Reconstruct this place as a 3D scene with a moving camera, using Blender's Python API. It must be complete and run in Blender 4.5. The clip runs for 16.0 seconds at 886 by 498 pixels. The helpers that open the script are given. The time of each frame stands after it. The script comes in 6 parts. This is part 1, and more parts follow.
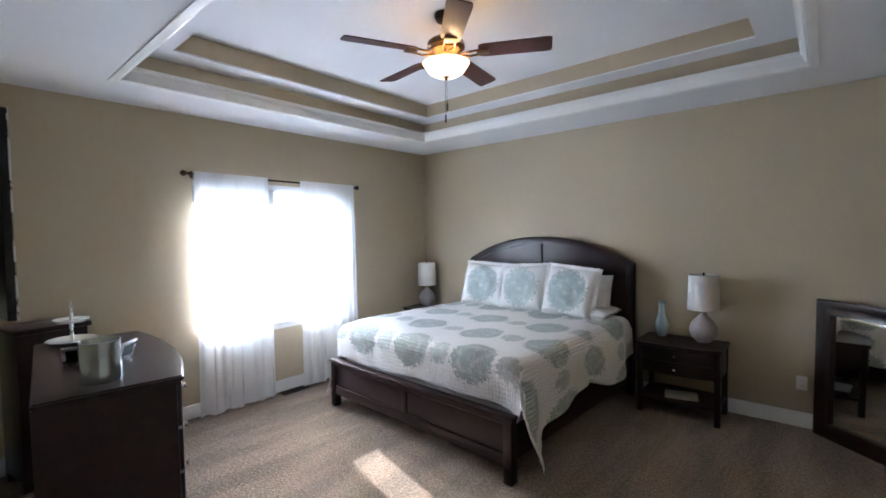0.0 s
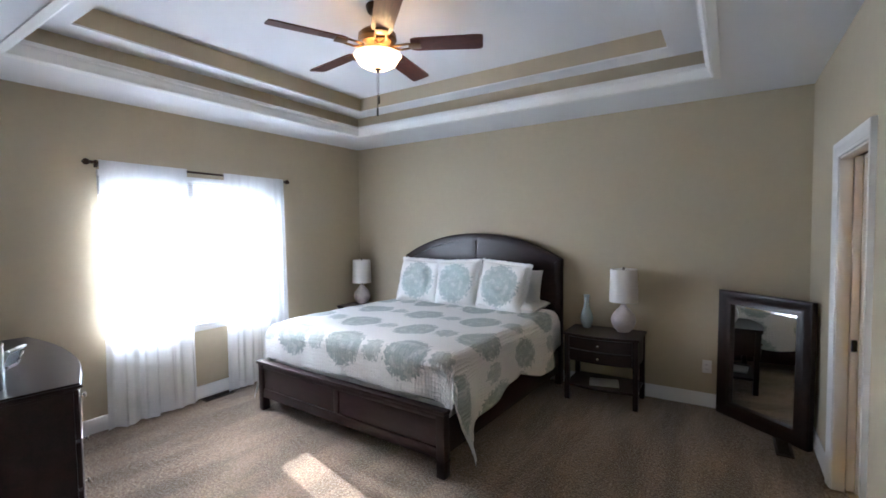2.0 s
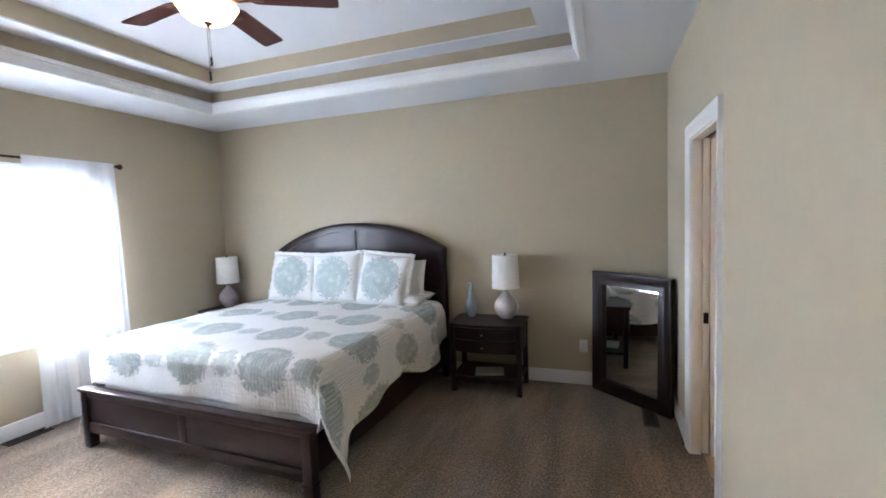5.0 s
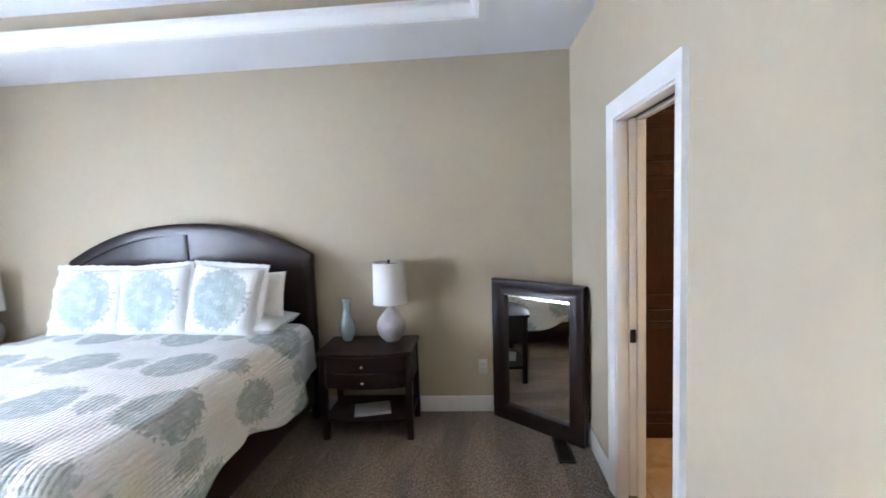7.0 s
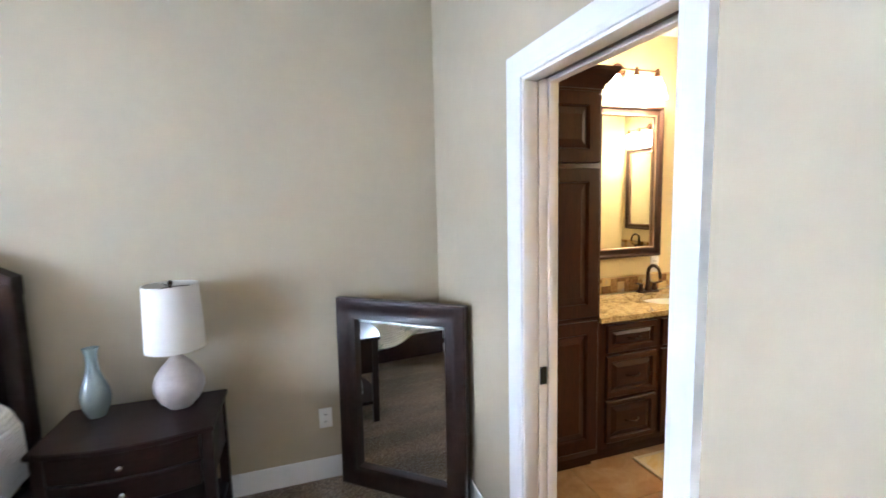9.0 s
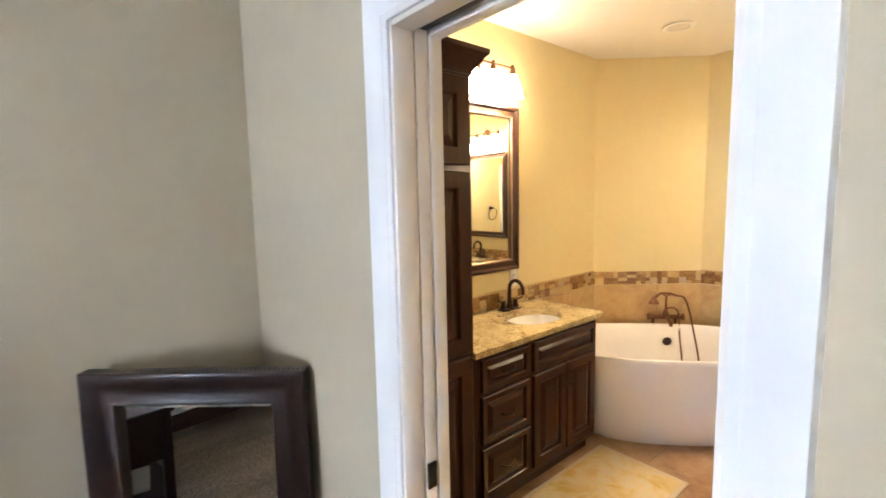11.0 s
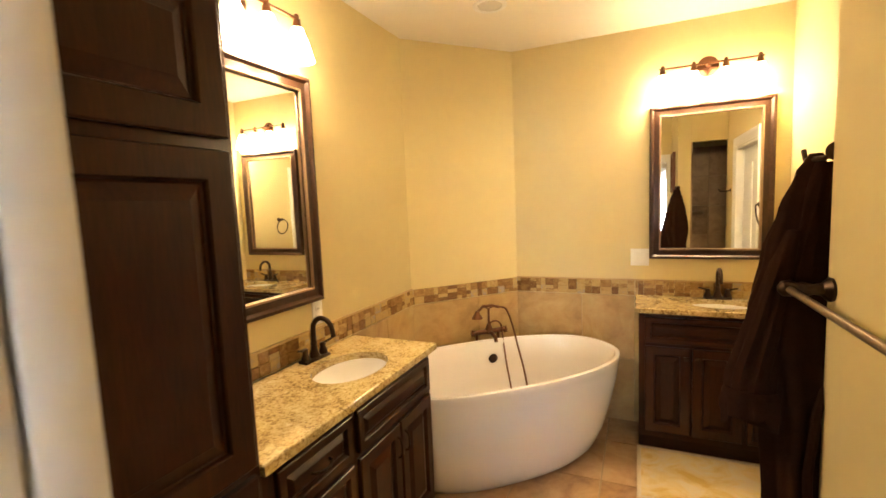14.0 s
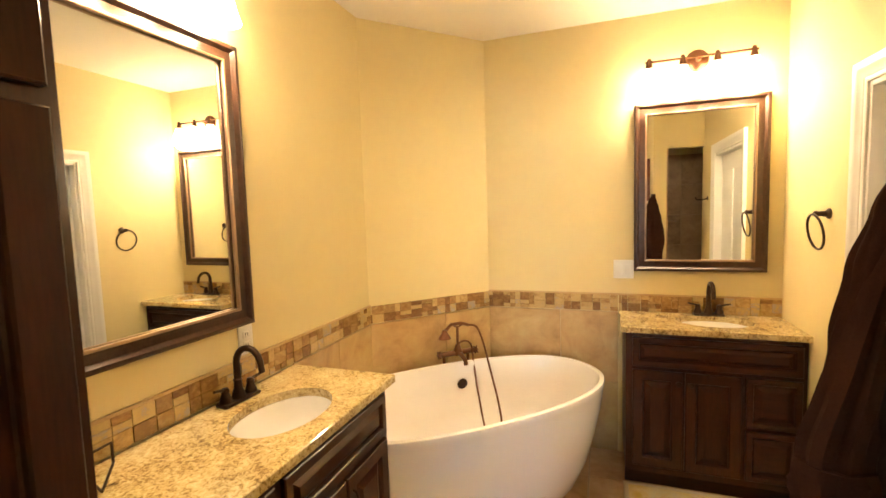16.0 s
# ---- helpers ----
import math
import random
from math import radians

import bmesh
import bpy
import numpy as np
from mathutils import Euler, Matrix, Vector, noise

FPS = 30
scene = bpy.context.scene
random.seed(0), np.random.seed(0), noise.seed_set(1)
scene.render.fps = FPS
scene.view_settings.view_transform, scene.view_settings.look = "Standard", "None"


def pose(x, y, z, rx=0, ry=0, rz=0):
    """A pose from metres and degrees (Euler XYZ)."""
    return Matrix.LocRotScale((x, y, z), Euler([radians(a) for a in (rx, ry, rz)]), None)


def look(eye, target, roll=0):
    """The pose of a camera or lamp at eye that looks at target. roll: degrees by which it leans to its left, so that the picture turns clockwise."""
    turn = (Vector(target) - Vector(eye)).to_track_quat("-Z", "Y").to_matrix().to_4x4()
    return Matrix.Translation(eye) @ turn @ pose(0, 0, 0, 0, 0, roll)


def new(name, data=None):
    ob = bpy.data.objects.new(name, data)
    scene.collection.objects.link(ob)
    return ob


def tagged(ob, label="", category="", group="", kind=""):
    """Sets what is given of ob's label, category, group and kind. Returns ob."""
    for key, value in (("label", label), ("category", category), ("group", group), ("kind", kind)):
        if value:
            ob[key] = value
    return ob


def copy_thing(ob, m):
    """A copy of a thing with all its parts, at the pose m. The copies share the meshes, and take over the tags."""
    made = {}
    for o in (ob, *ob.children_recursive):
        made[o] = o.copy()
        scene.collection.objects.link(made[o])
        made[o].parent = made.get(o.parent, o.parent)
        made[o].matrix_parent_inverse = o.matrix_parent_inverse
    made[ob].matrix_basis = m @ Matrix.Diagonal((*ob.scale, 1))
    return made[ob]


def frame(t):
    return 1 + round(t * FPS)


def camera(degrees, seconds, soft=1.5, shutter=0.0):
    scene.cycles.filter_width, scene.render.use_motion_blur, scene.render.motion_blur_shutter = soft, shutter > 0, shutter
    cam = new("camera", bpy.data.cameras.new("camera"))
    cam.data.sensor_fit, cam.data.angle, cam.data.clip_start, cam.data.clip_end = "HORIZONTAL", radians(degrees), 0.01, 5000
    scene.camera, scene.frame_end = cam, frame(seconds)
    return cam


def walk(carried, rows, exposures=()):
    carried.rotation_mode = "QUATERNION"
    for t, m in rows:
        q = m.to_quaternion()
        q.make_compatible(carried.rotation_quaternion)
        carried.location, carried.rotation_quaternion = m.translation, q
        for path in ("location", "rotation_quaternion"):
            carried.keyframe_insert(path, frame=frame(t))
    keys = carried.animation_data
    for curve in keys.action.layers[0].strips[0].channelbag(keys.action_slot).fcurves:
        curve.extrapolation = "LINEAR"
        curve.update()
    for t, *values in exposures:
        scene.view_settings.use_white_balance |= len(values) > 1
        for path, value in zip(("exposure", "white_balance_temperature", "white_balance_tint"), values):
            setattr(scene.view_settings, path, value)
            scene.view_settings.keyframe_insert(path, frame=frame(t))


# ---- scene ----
cam = camera(90.0, 16.0, 1.6, 0.5)
PATH = [
    (0, (0.293, -0.016, 1.65), (-1.015, 1.495, 1.571), -1.0),
    (0.5, (0.287, -0.013, 1.638), (-0.962, 1.547, 1.557), -0.7),
    (1, (0.3, -0.001, 1.643), (-0.896, 1.599, 1.557), -0.5),
    (1.5, (0.31, 0.008, 1.634), (-0.837, 1.644, 1.548), -0.5),
    (2, (0.316, 0.02, 1.629), (-0.771, 1.696, 1.538), -0.8),
    (2.5, (0.324, 0.035, 1.626), (-0.692, 1.756, 1.529), -0.9),
    (3, (0.338, 0.061, 1.627), (-0.595, 1.826, 1.517), -1.1),
    (3.5, (0.35, 0.085, 1.628), (-0.521, 1.882, 1.507), -1.3),
    (6, (0.289, 0.723, 1.578), (-0.173, 2.662, 1.421), -2.5),
    (6.5, (0.206, 0.93, 1.59), (-0.105, 2.899, 1.423), -2.4),
    (7, (0.146, 1.184, 1.597), (-0.01, 3.17, 1.422), -2.3),
    (7.5, (0.086, 1.423, 1.583), (0.107, 3.416, 1.409), -2.1),
    (8, (0.027, 1.661, 1.592), (0.254, 3.638, 1.399), -1.7),
    (8.5, (0.039, 1.877, 1.589), (0.467, 3.819, 1.381), -1.5),
    (9, (0.059, 2.06, 1.591), (0.682, 3.947, 1.371), -1.4),
    (11.5, (0.318, 2.764, 1.638), (1.747, 4.146, 1.417), -1.3),
    (12, (0.364, 2.859, 1.656), (1.934, 4.078, 1.432), -1.5),
    (12.5, (0.458, 2.965, 1.619), (2.127, 4.048, 1.414), -2),
    (13, (0.587, 3.05, 1.598), (2.314, 4.039, 1.406), -2.7),
    (13.5, (0.716, 3.134, 1.603), (2.499, 4.018, 1.408), -3),
    (14, (0.828, 3.17, 1.587), (2.647, 3.977, 1.39), -2.4),
    (14.5, (0.95, 3.24, 1.573), (2.809, 3.953, 1.381), -1.7),
    (15, (1.042, 3.289, 1.564), (2.915, 3.966, 1.382), -1.6),
    (15.5, (1.12, 3.292, 1.571), (2.993, 3.969, 1.394), -1.7),
    (16, (1.177, 3.294, 1.559), (3.054, 3.965, 1.397), -1.8),
]
walk(cam, [(t, look(eye, target, roll)) for t, eye, target, roll in PATH],
     [(0, 2.2, 5750, 15), (1.5, 2.25, 5750, 15), (3.5, 2.25, 5750, 15), (6, 3.15, 5620, 15), (7, 3.3, 5480, 15), (9, 3.6, 5400, 15), (11.5, 3.3, 5850, 15), (12.5, 3.22, 6050, 14), (13.5, 3.06, 6900, 14), (15, 3.22, 6800, 14), (16, 3.3, 6650, 14)])

# ---- exposure, sky, sun ----
SUN_EL, SUN_AZ = radians(23.0), math.atan2(-0.245, 1.0)
world = bpy.data.worlds.new("sky")
world.use_nodes = True
scene.world = world
_wn = world.node_tree.nodes
_sky = _wn.new("ShaderNodeTexSky")
_sky.sky_type = "NISHITA"
_sky.sun_disc = False
_sky.sun_elevation = SUN_EL
_sky.sun_rotation = radians(284)
world.node_tree.links.new(_sky.outputs[0], _wn["Background"].inputs[0])
_wn["Background"].inputs[1].default_value = 0.12

_sun = bpy.data.lights.new("sun", "SUN")
_sun.energy, _sun.angle, _sun.color = 5.0, radians(0.5), (1.0, 0.93, 0.82)
sun = new("sun", _sun)
_dir = Vector((math.cos(SUN_AZ) * math.cos(SUN_EL), math.sin(SUN_AZ) * math.cos(SUN_EL), -math.sin(SUN_EL)))
sun.matrix_world = Matrix.Translation((-12, 5, 6)) @ _dir.to_track_quat("-Z", "Y").to_matrix().to_4x4()


def area(name, m, sx, sy, watts, colour):
    data = bpy.data.lights.new(name, "AREA")
    data.shape, data.size, data.size_y, data.energy, data.color = "RECTANGLE", sx, sy, watts, colour
    ob = new(name, data)
    ob.matrix_world = m
    return ob


def point(name, at, watts, colour, radius):
    data = bpy.data.lights.new(name, "POINT")
    data.energy, data.color, data.shadow_soft_size = watts, colour, radius
    ob = new(name, data)
    ob.location = at
    return ob


# sky light coming in through the bedroom window's opening, from a little above, outside the glass
area("window_daylight", look((-4.55, 2.33, 1.68), (-2.55, 2.33, 0.78)), 2.5, 2.3, 74, (0.70, 0.85, 1.0))

# ---- materials ----


def mat(name, colour, rough=0.5, metal=0.0, spread=0.12, scale=8.0, bump=0.0, bump_scale=200.0, coat=0.0, spec=0.5, stretch=(1, 1, 1), fine=0.06):
    """A surface with broad and fine colour variation and fine relief."""
    m = bpy.data.materials.new(name)
    m.use_nodes = True
    n, l = m.node_tree.nodes, m.node_tree.links
    b = n["Principled BSDF"]
    b.inputs["Roughness"].default_value, b.inputs["Metallic"].default_value = rough, metal
    b.inputs["Coat Weight"].default_value, b.inputs["Specular IOR Level"].default_value = coat, spec
    co = n.new("ShaderNodeTexCoord")
    mp = n.new("ShaderNodeMapping")
    mp.inputs["Scale"].default_value = stretch
    l.new(co.outputs["Object"], mp.inputs[0])
    broad, grain = n.new("ShaderNodeTexNoise"), n.new("ShaderNodeTexNoise")
    broad.inputs["Scale"].default_value, broad.inputs["Detail"].default_value = scale, 4
    grain.inputs["Scale"].default_value, grain.inputs["Detail"].default_value = scale * 14, 3
    l.new(mp.outputs[0], broad.inputs["Vector"]), l.new(mp.outputs[0], grain.inputs["Vector"])
    mixa, mixb = n.new("ShaderNodeMix"), n.new("ShaderNodeMix")
    mixa.data_type = mixb.data_type = "RGBA"
    mixb.blend_type = "OVERLAY"
    mixa.inputs["A"].default_value = (*[max(0, c * (1 - spread)) for c in colour], 1)
    mixa.inputs["B"].default_value = (*[min(1, c * (1 + spread)) for c in colour], 1)
    l.new(broad.outputs["Fac"], mixa.inputs["Factor"])
    mixb.inputs["Factor"].default_value = min(1.0, fine * 4)
    l.new(mixa.outputs["Result"], mixb.inputs["A"]), l.new(grain.outputs["Fac"], mixb.inputs["B"])
    l.new(mixb.outputs["Result"], b.inputs["Base Color"])
    rmap = n.new("ShaderNodeMapRange")
    rmap.inputs["To Min"].default_value, rmap.inputs["To Max"].default_value = max(0.02, rough - 0.06), min(1, rough + 0.06)
    l.new(broad.outputs["Fac"], rmap.inputs["Value"]), l.new(rmap.outputs[0], b.inputs["Roughness"])
    if bump:
        t, bp = n.new("ShaderNodeTexNoise"), n.new("ShaderNodeBump")
        t.inputs["Scale"].default_value, t.inputs["Detail"].default_value = bump_scale, 2
        bp.inputs["Strength"].default_value, bp.inputs["Distance"].default_value = bump, 0.004
        l.new(mp.outputs[0], t.inputs["Vector"]), l.new(t.outputs["Fac"], bp.inputs["Height"]), l.new(bp.outputs[0], b.inputs["Normal"])
    return m


def wood(name, dark, light, rough=0.32, along=(1, 1, 14), coat=0.25, spec=0.4):
    """Stained wood; the grain runs where the stretch is small."""
    m = bpy.data.materials.new(name)
    m.use_nodes = True
    n, l = m.node_tree.nodes, m.node_tree.links
    b = n["Principled BSDF"]
    co, mp = n.new("ShaderNodeTexCoord"), n.new("ShaderNodeMapping")
    mp.inputs["Scale"].default_value = along
    l.new(co.outputs["Object"], mp.inputs[0])
    a, g = n.new("ShaderNodeTexNoise"), n.new("ShaderNodeTexNoise")
    a.inputs["Scale"].default_value, a.inputs["Detail"].default_value, a.inputs["Distortion"].default_value = 2.2, 5, 0.8
    g.inputs["Scale"].default_value, g.inputs["Detail"].default_value = 14, 6
    l.new(mp.outputs[0], a.inputs["Vector"]), l.new(mp.outputs[0], g.inputs["Vector"])
    add = n.new("ShaderNodeMath")
    add.operation = "MULTIPLY_ADD"
    add.inputs[1].default_value = 0.5
    l.new(g.outputs["Fac"], add.inputs[0])
    half = n.new("ShaderNodeMath")
    half.operation = "MULTIPLY"
    half.inputs[1].default_value = 0.5
    l.new(a.outputs["Fac"], half.inputs[0]), l.new(half.outputs[0], add.inputs[2])
    ramp = n.new("ShaderNodeValToRGB")
    ramp.color_ramp.elements[0].position, ramp.color_ramp.elements[1].position = 0.32, 0.72
    ramp.color_ramp.elements[0].color, ramp.color_ramp.elements[1].color = (*dark, 1), (*light, 1)
    l.new(add.outputs[0], ramp.inputs[0]), l.new(ramp.outputs[0], b.inputs["Base Color"])
    bp = n.new("ShaderNodeBump")
    bp.inputs["Strength"].default_value, bp.inputs["Distance"].default_value = 0.12, 0.002
    l.new(g.outputs["Fac"], bp.inputs["Height"]), l.new(bp.outputs[0], b.inputs["Normal"])
    b.inputs["Roughness"].default_value, b.inputs["Coat Weight"].default_value, b.inputs["Coat Roughness"].default_value = rough, coat * 0.5, 0.22
    b.inputs["Specular IOR Level"].default_value = spec
    return m


def speckle(name, stops, scale, rough, coat=0.0, per_object=0.0, bump=0.0, distortion=0.5):
    """Mottled stone: stops are (position, colour); per_object shifts the tone from piece to piece."""
    m = bpy.data.materials.new(name)
    m.use_nodes = True
    n, l = m.node_tree.nodes, m.node_tree.links
    b = n["Principled BSDF"]
    co = n.new("ShaderNodeTexCoord")
    info = n.new("ShaderNodeObjectInfo")
    shift = n.new("ShaderNodeVectorMath")
    shift.operation = "MULTIPLY_ADD"
    shift.inputs[1].default_value = (37.0, 17.0, 53.0)
    l.new(info.outputs["Random"], shift.inputs[0]), l.new(co.outputs["Object"], shift.inputs[2])
    a, c = n.new("ShaderNodeTexNoise"), n.new("ShaderNodeTexNoise")
    a.inputs["Scale"].default_value, a.inputs["Detail"].default_value, a.inputs["Distortion"].default_value = scale, 8, distortion
    a.inputs["Roughness"].default_value = 0.65
    c.inputs["Scale"].default_value, c.inputs["Detail"].default_value = scale * 0.18, 3
    l.new(shift.outputs[0], a.inputs["Vector"]), l.new(shift.outputs[0], c.inputs["Vector"])
    s = n.new("ShaderNodeMath")
    s.operation = "MULTIPLY_ADD"
    s.inputs[1].default_value, s.inputs[2].default_value = 0.35, -0.175
    l.new(c.outputs["Fac"], s.inputs[0])
    t = n.new("ShaderNodeMath")
    l.new(a.outputs["Fac"], t.inputs[0]), l.new(s.outputs[0], t.inputs[1])
    ob = n.new("ShaderNodeMath")
    ob.operation = "MULTIPLY_ADD"
    ob.inputs[1].default_value = per_object
    l.new(info.outputs["Random"], ob.inputs[0]), l.new(t.outputs[0], ob.inputs[2])
    off = n.new("ShaderNodeMath")
    off.operation = "SUBTRACT"
    off.inputs[1].default_value = per_object / 2
    l.new(ob.outputs[0], off.inputs[0])
    ramp = n.new("ShaderNodeValToRGB")
    el = ramp.color_ramp.elements
    el[0].position, el[0].color = stops[0][0], (*stops[0][1], 1)
    el[1].position, el[1].color = stops[-1][0], (*stops[-1][1], 1)
    for p, col in stops[1:-1]:
        e = el.new(p)
        e.color = (*col, 1)
    l.new(off.outputs[0], ramp.inputs[0]), l.new(ramp.outputs[0], b.inputs["Base Color"])
    b.inputs["Roughness"].default_value, b.inputs["Coat Weight"].default_value = rough, coat
    if bump:
        bp = n.new("ShaderNodeBump")
        bp.inputs["Strength"].default_value, bp.inputs["Distance"].default_value = bump, 0.003
        l.new(a.outputs["Fac"], bp.inputs["Height"]), l.new(bp.outputs[0], b.inputs["Normal"])
    return m


def glow(name, colour, strength, base=(0.9, 0.85, 0.75)):
    m = mat(name, base, 0.35)
    b = m.node_tree.nodes["Principled BSDF"]
    b.inputs["Emission Color"].default_value, b.inputs["Emission Strength"].default_value = (*colour, 1), strength
    return m


def quilted(name, pitch, radius, stagger, ground, motif, ribs=0.0):
    """Printed cotton with ragged medallions on a lattice of cloth coordinates, in metres."""
    m = bpy.data.materials.new(name)
    m.use_nodes = True
    n, l = m.node_tree.nodes, m.node_tree.links
    b = n["Principled BSDF"]

    def mth(op, a, c=None, d=None):
        x = n.new("ShaderNodeMath")
        x.operation = op
        for k, v in enumerate((a, c, d)):
            if v is None:
                continue
            if isinstance(v, (int, float)):
                x.inputs[k].default_value = v
            else:
                l.new(v, x.inputs[k])
        return x.outputs[0]

    uv = n.new("ShaderNodeUVMap")
    sep = n.new("ShaderNodeSeparateXYZ")
    l.new(uv.outputs[0], sep.inputs[0])
    u, v = sep.outputs[0], sep.outputs[1]

    def noise_tex(sc, det):
        x = n.new("ShaderNodeTexNoise")
        x.inputs["Scale"].default_value, x.inputs["Detail"].default_value = sc, det
        l.new(uv.outputs[0], x.inputs["Vector"])
        return x.outputs["Fac"]

    edge, cloud, weave = noise_tex(42, 3), noise_tex(16, 3), noise_tex(120, 2)

    def dist(pu, pv, st, du, dv):
        row = mth("FLOOR", mth("ADD", mth("DIVIDE", mth("ADD", v, dv), pv), 0.5))
        odd = mth("MODULO", mth("ABSOLUTE", row), 2.0)
        uu = mth("ADD", mth("ADD", u, du), mth("MULTIPLY", odd, st))
        cu = mth("SUBTRACT", uu, mth("MULTIPLY", mth("FLOOR", mth("ADD", mth("DIVIDE", uu, pu), 0.5)), pu))
        cv = mth("SUBTRACT", mth("ADD", v, dv), mth("MULTIPLY", row, pv))
        return mth("SQRT", mth("ADD", mth("MULTIPLY", cu, cu), mth("MULTIPLY", cv, cv)))

    jag = mth("MULTIPLY", mth("SUBTRACT", edge, 0.5), 0.16)
    d1 = mth("ADD", dist(pitch[0], pitch[1], stagger, 0.0, 0.0), jag)
    masks = mth("SUBTRACT", 1.0, mth("GREATER_THAN", d1, radius))
    ring = mth("MULTIPLY", mth("GREATER_THAN", mth("SINE", mth("MULTIPLY", d1, 75.0)), 0.35), 0.12)
    leafy = mth("GREATER_THAN", cloud, 0.56)
    fill = mth("SUBTRACT", mth("SUBTRACT", 1.0, ring), mth("MULTIPLY", leafy, 0.25))
    if stagger:
        d2 = mth("ADD", dist(pitch[0], pitch[1], stagger, pitch[0] / 2, 0.0), jag)
        small = mth("MULTIPLY", mth("SUBTRACT", 1.0, mth("GREATER_THAN", d2, radius * 0.5)), 0.8)
        masks = mth("MAXIMUM", masks, small)
    fac = mth("MULTIPLY", mth("MULTIPLY", masks, fill), 0.95)
    mix = n.new("ShaderNodeMix")
    mix.data_type = "RGBA"
    mix.inputs["A"].default_value, mix.inputs["B"].default_value = (*ground, 1), (*motif, 1)
    l.new(fac, mix.inputs["Factor"]), l.new(mix.outputs["Result"], b.inputs["Base Color"])
    b.inputs["Roughness"].default_value, b.inputs["Sheen Weight"].default_value = 0.9, 0.2
    wob = mth("MULTIPLY", mth("SUBTRACT", cloud, 0.5), 0.03)
    rib = mth("ABSOLUTE", mth("SINE", mth("MULTIPLY", mth("ADD", u, wob), 3.14159 / 0.026)))
    cross = mth("ABSOLUTE", mth("SINE", mth("MULTIPLY", mth("ADD", v, wob), 3.14159 / 0.03)))
    height = mth("ADD", mth("MULTIPLY", mth("POWER", rib, 0.5), ribs), mth("ADD", mth("MULTIPLY", mth("POWER", cross, 0.5), ribs * 0.35), mth("MULTIPLY", weave, 0.25)))
    bp = n.new("ShaderNodeBump")
    bp.inputs["Strength"].default_value, bp.inputs["Distance"].default_value = 0.5, 0.008
    l.new(height, bp.inputs["Height"]), l.new(bp.outputs[0], b.inputs["Normal"])
    return m


TAN = mat("tan_wall_paint", (0.49, 0.42, 0.297), 0.75, spread=0.03, scale=1.2, bump=0.10, bump_scale=260, fine=0.01)
CEILING = mat("ceiling_paint", (0.76, 0.77, 0.79), 0.85, spread=0.02, scale=1.5, bump=0.18, bump_scale=140, fine=0.01)
TRIM = mat("white_trim_paint", (0.80, 0.80, 0.79), 0.38, spread=0.02, scale=3, fine=0.01)
JAMB = mat("primed_jamb_paint", (0.80, 0.76, 0.70), 0.45, spread=0.02, scale=3, fine=0.01)
YELLOW = mat("yellow_wall_paint", (0.66, 0.55, 0.285), 0.7, spread=0.03, scale=1.2, bump=0.10, bump_scale=260, fine=0.01)
BATH_CEILING = mat("bath_ceiling_paint", (0.80, 0.76, 0.68), 0.85, spread=0.02, scale=1.5, bump=0.12, bump_scale=140, fine=0.01)
ESPRESSO = wood("espresso_wood", (0.010, 0.0035, 0.0035), (0.028, 0.010, 0.010), 0.34, (1.2, 9, 9), 0.35, 0.28)
ESPRESSO_UP = wood("espresso_wood_upright", (0.010, 0.0035, 0.0035), (0.028, 0.010, 0.010), 0.34, (9, 9, 1.2), 0.35, 0.28)
CHERRY = wood("dark_cherry_wood", (0.019, 0.0046, 0.0011), (0.056, 0.0145, 0.0036), 0.30, (10, 10, 1.2), 0.15, 0.25)
CHERRY_H = wood("dark_cherry_wood_level", (0.019, 0.0046, 0.0011), (0.056, 0.0145, 0.0036), 0.30, (1.2, 1.2, 12), 0.15, 0.25)
FRAMEWOOD = wood("walnut_frame_wood", (0.011, 0.0045, 0.0035), (0.034, 0.0145, 0.0095), 0.33, (6, 6, 3), 0.3)
BATHFRAME = wood("brown_mirror_frame_wood", (0.026, 0.0105, 0.0050), (0.072, 0.030, 0.0150), 0.32, (6, 6, 3), 0.3)
LIP = mat("pale_bronze_lip", (0.42, 0.29, 0.20), 0.30, 0.8, 0.15, 16)
BLADE = wood("mahogany_blade", (0.055, 0.013, 0.010), (0.130, 0.036, 0.026), 0.35, (8, 1.0, 8), 0.3)
BRONZE = mat("oil_rubbed_bronze", (0.050, 0.030, 0.020), 0.36, 0.85, 0.25, 12)
OLDBRASS = mat("antique_bronze_gold", (0.15, 0.085, 0.040), 0.36, 0.9, 0.3, 16)
COPPER = mat("weathered_copper_bronze", (0.17, 0.075, 0.038), 0.33, 0.9, 0.25, 16)
SILVER = mat("brushed_silver", (0.62, 0.62, 0.60), 0.28, 0.95, 0.12, 20)
CHROME = mat("polished_nickel", (0.72, 0.70, 0.66), 0.15, 1.0, 0.04, 20)
WORNBAR = mat("worn_bronze_bar", (0.24, 0.17, 0.12), 0.38, 0.9, 0.2, 14)
MIRROR = mat("mirror_glass", (0.86, 0.88, 0.87), 0.015, 1.0, 0.005, 2, fine=0.0)
MIRROR.node_tree.nodes["Principled BSDF"].inputs["Roughness"].links and MIRROR.node_tree.links.remove(MIRROR.node_tree.nodes["Principled BSDF"].inputs["Roughness"].links[0])
MIRROR.node_tree.nodes["Principled BSDF"].inputs["Roughness"].default_value = 0.008
PORCELAIN = mat("white_porcelain", (0.80, 0.78, 0.75), 0.12, spread=0.02, scale=3, coat=0.5, fine=0.01)
ACRYLIC = mat("white_acrylic_tub", (0.82, 0.79, 0.77), 0.22, spread=0.015, scale=3, coat=0.4, fine=0.01)
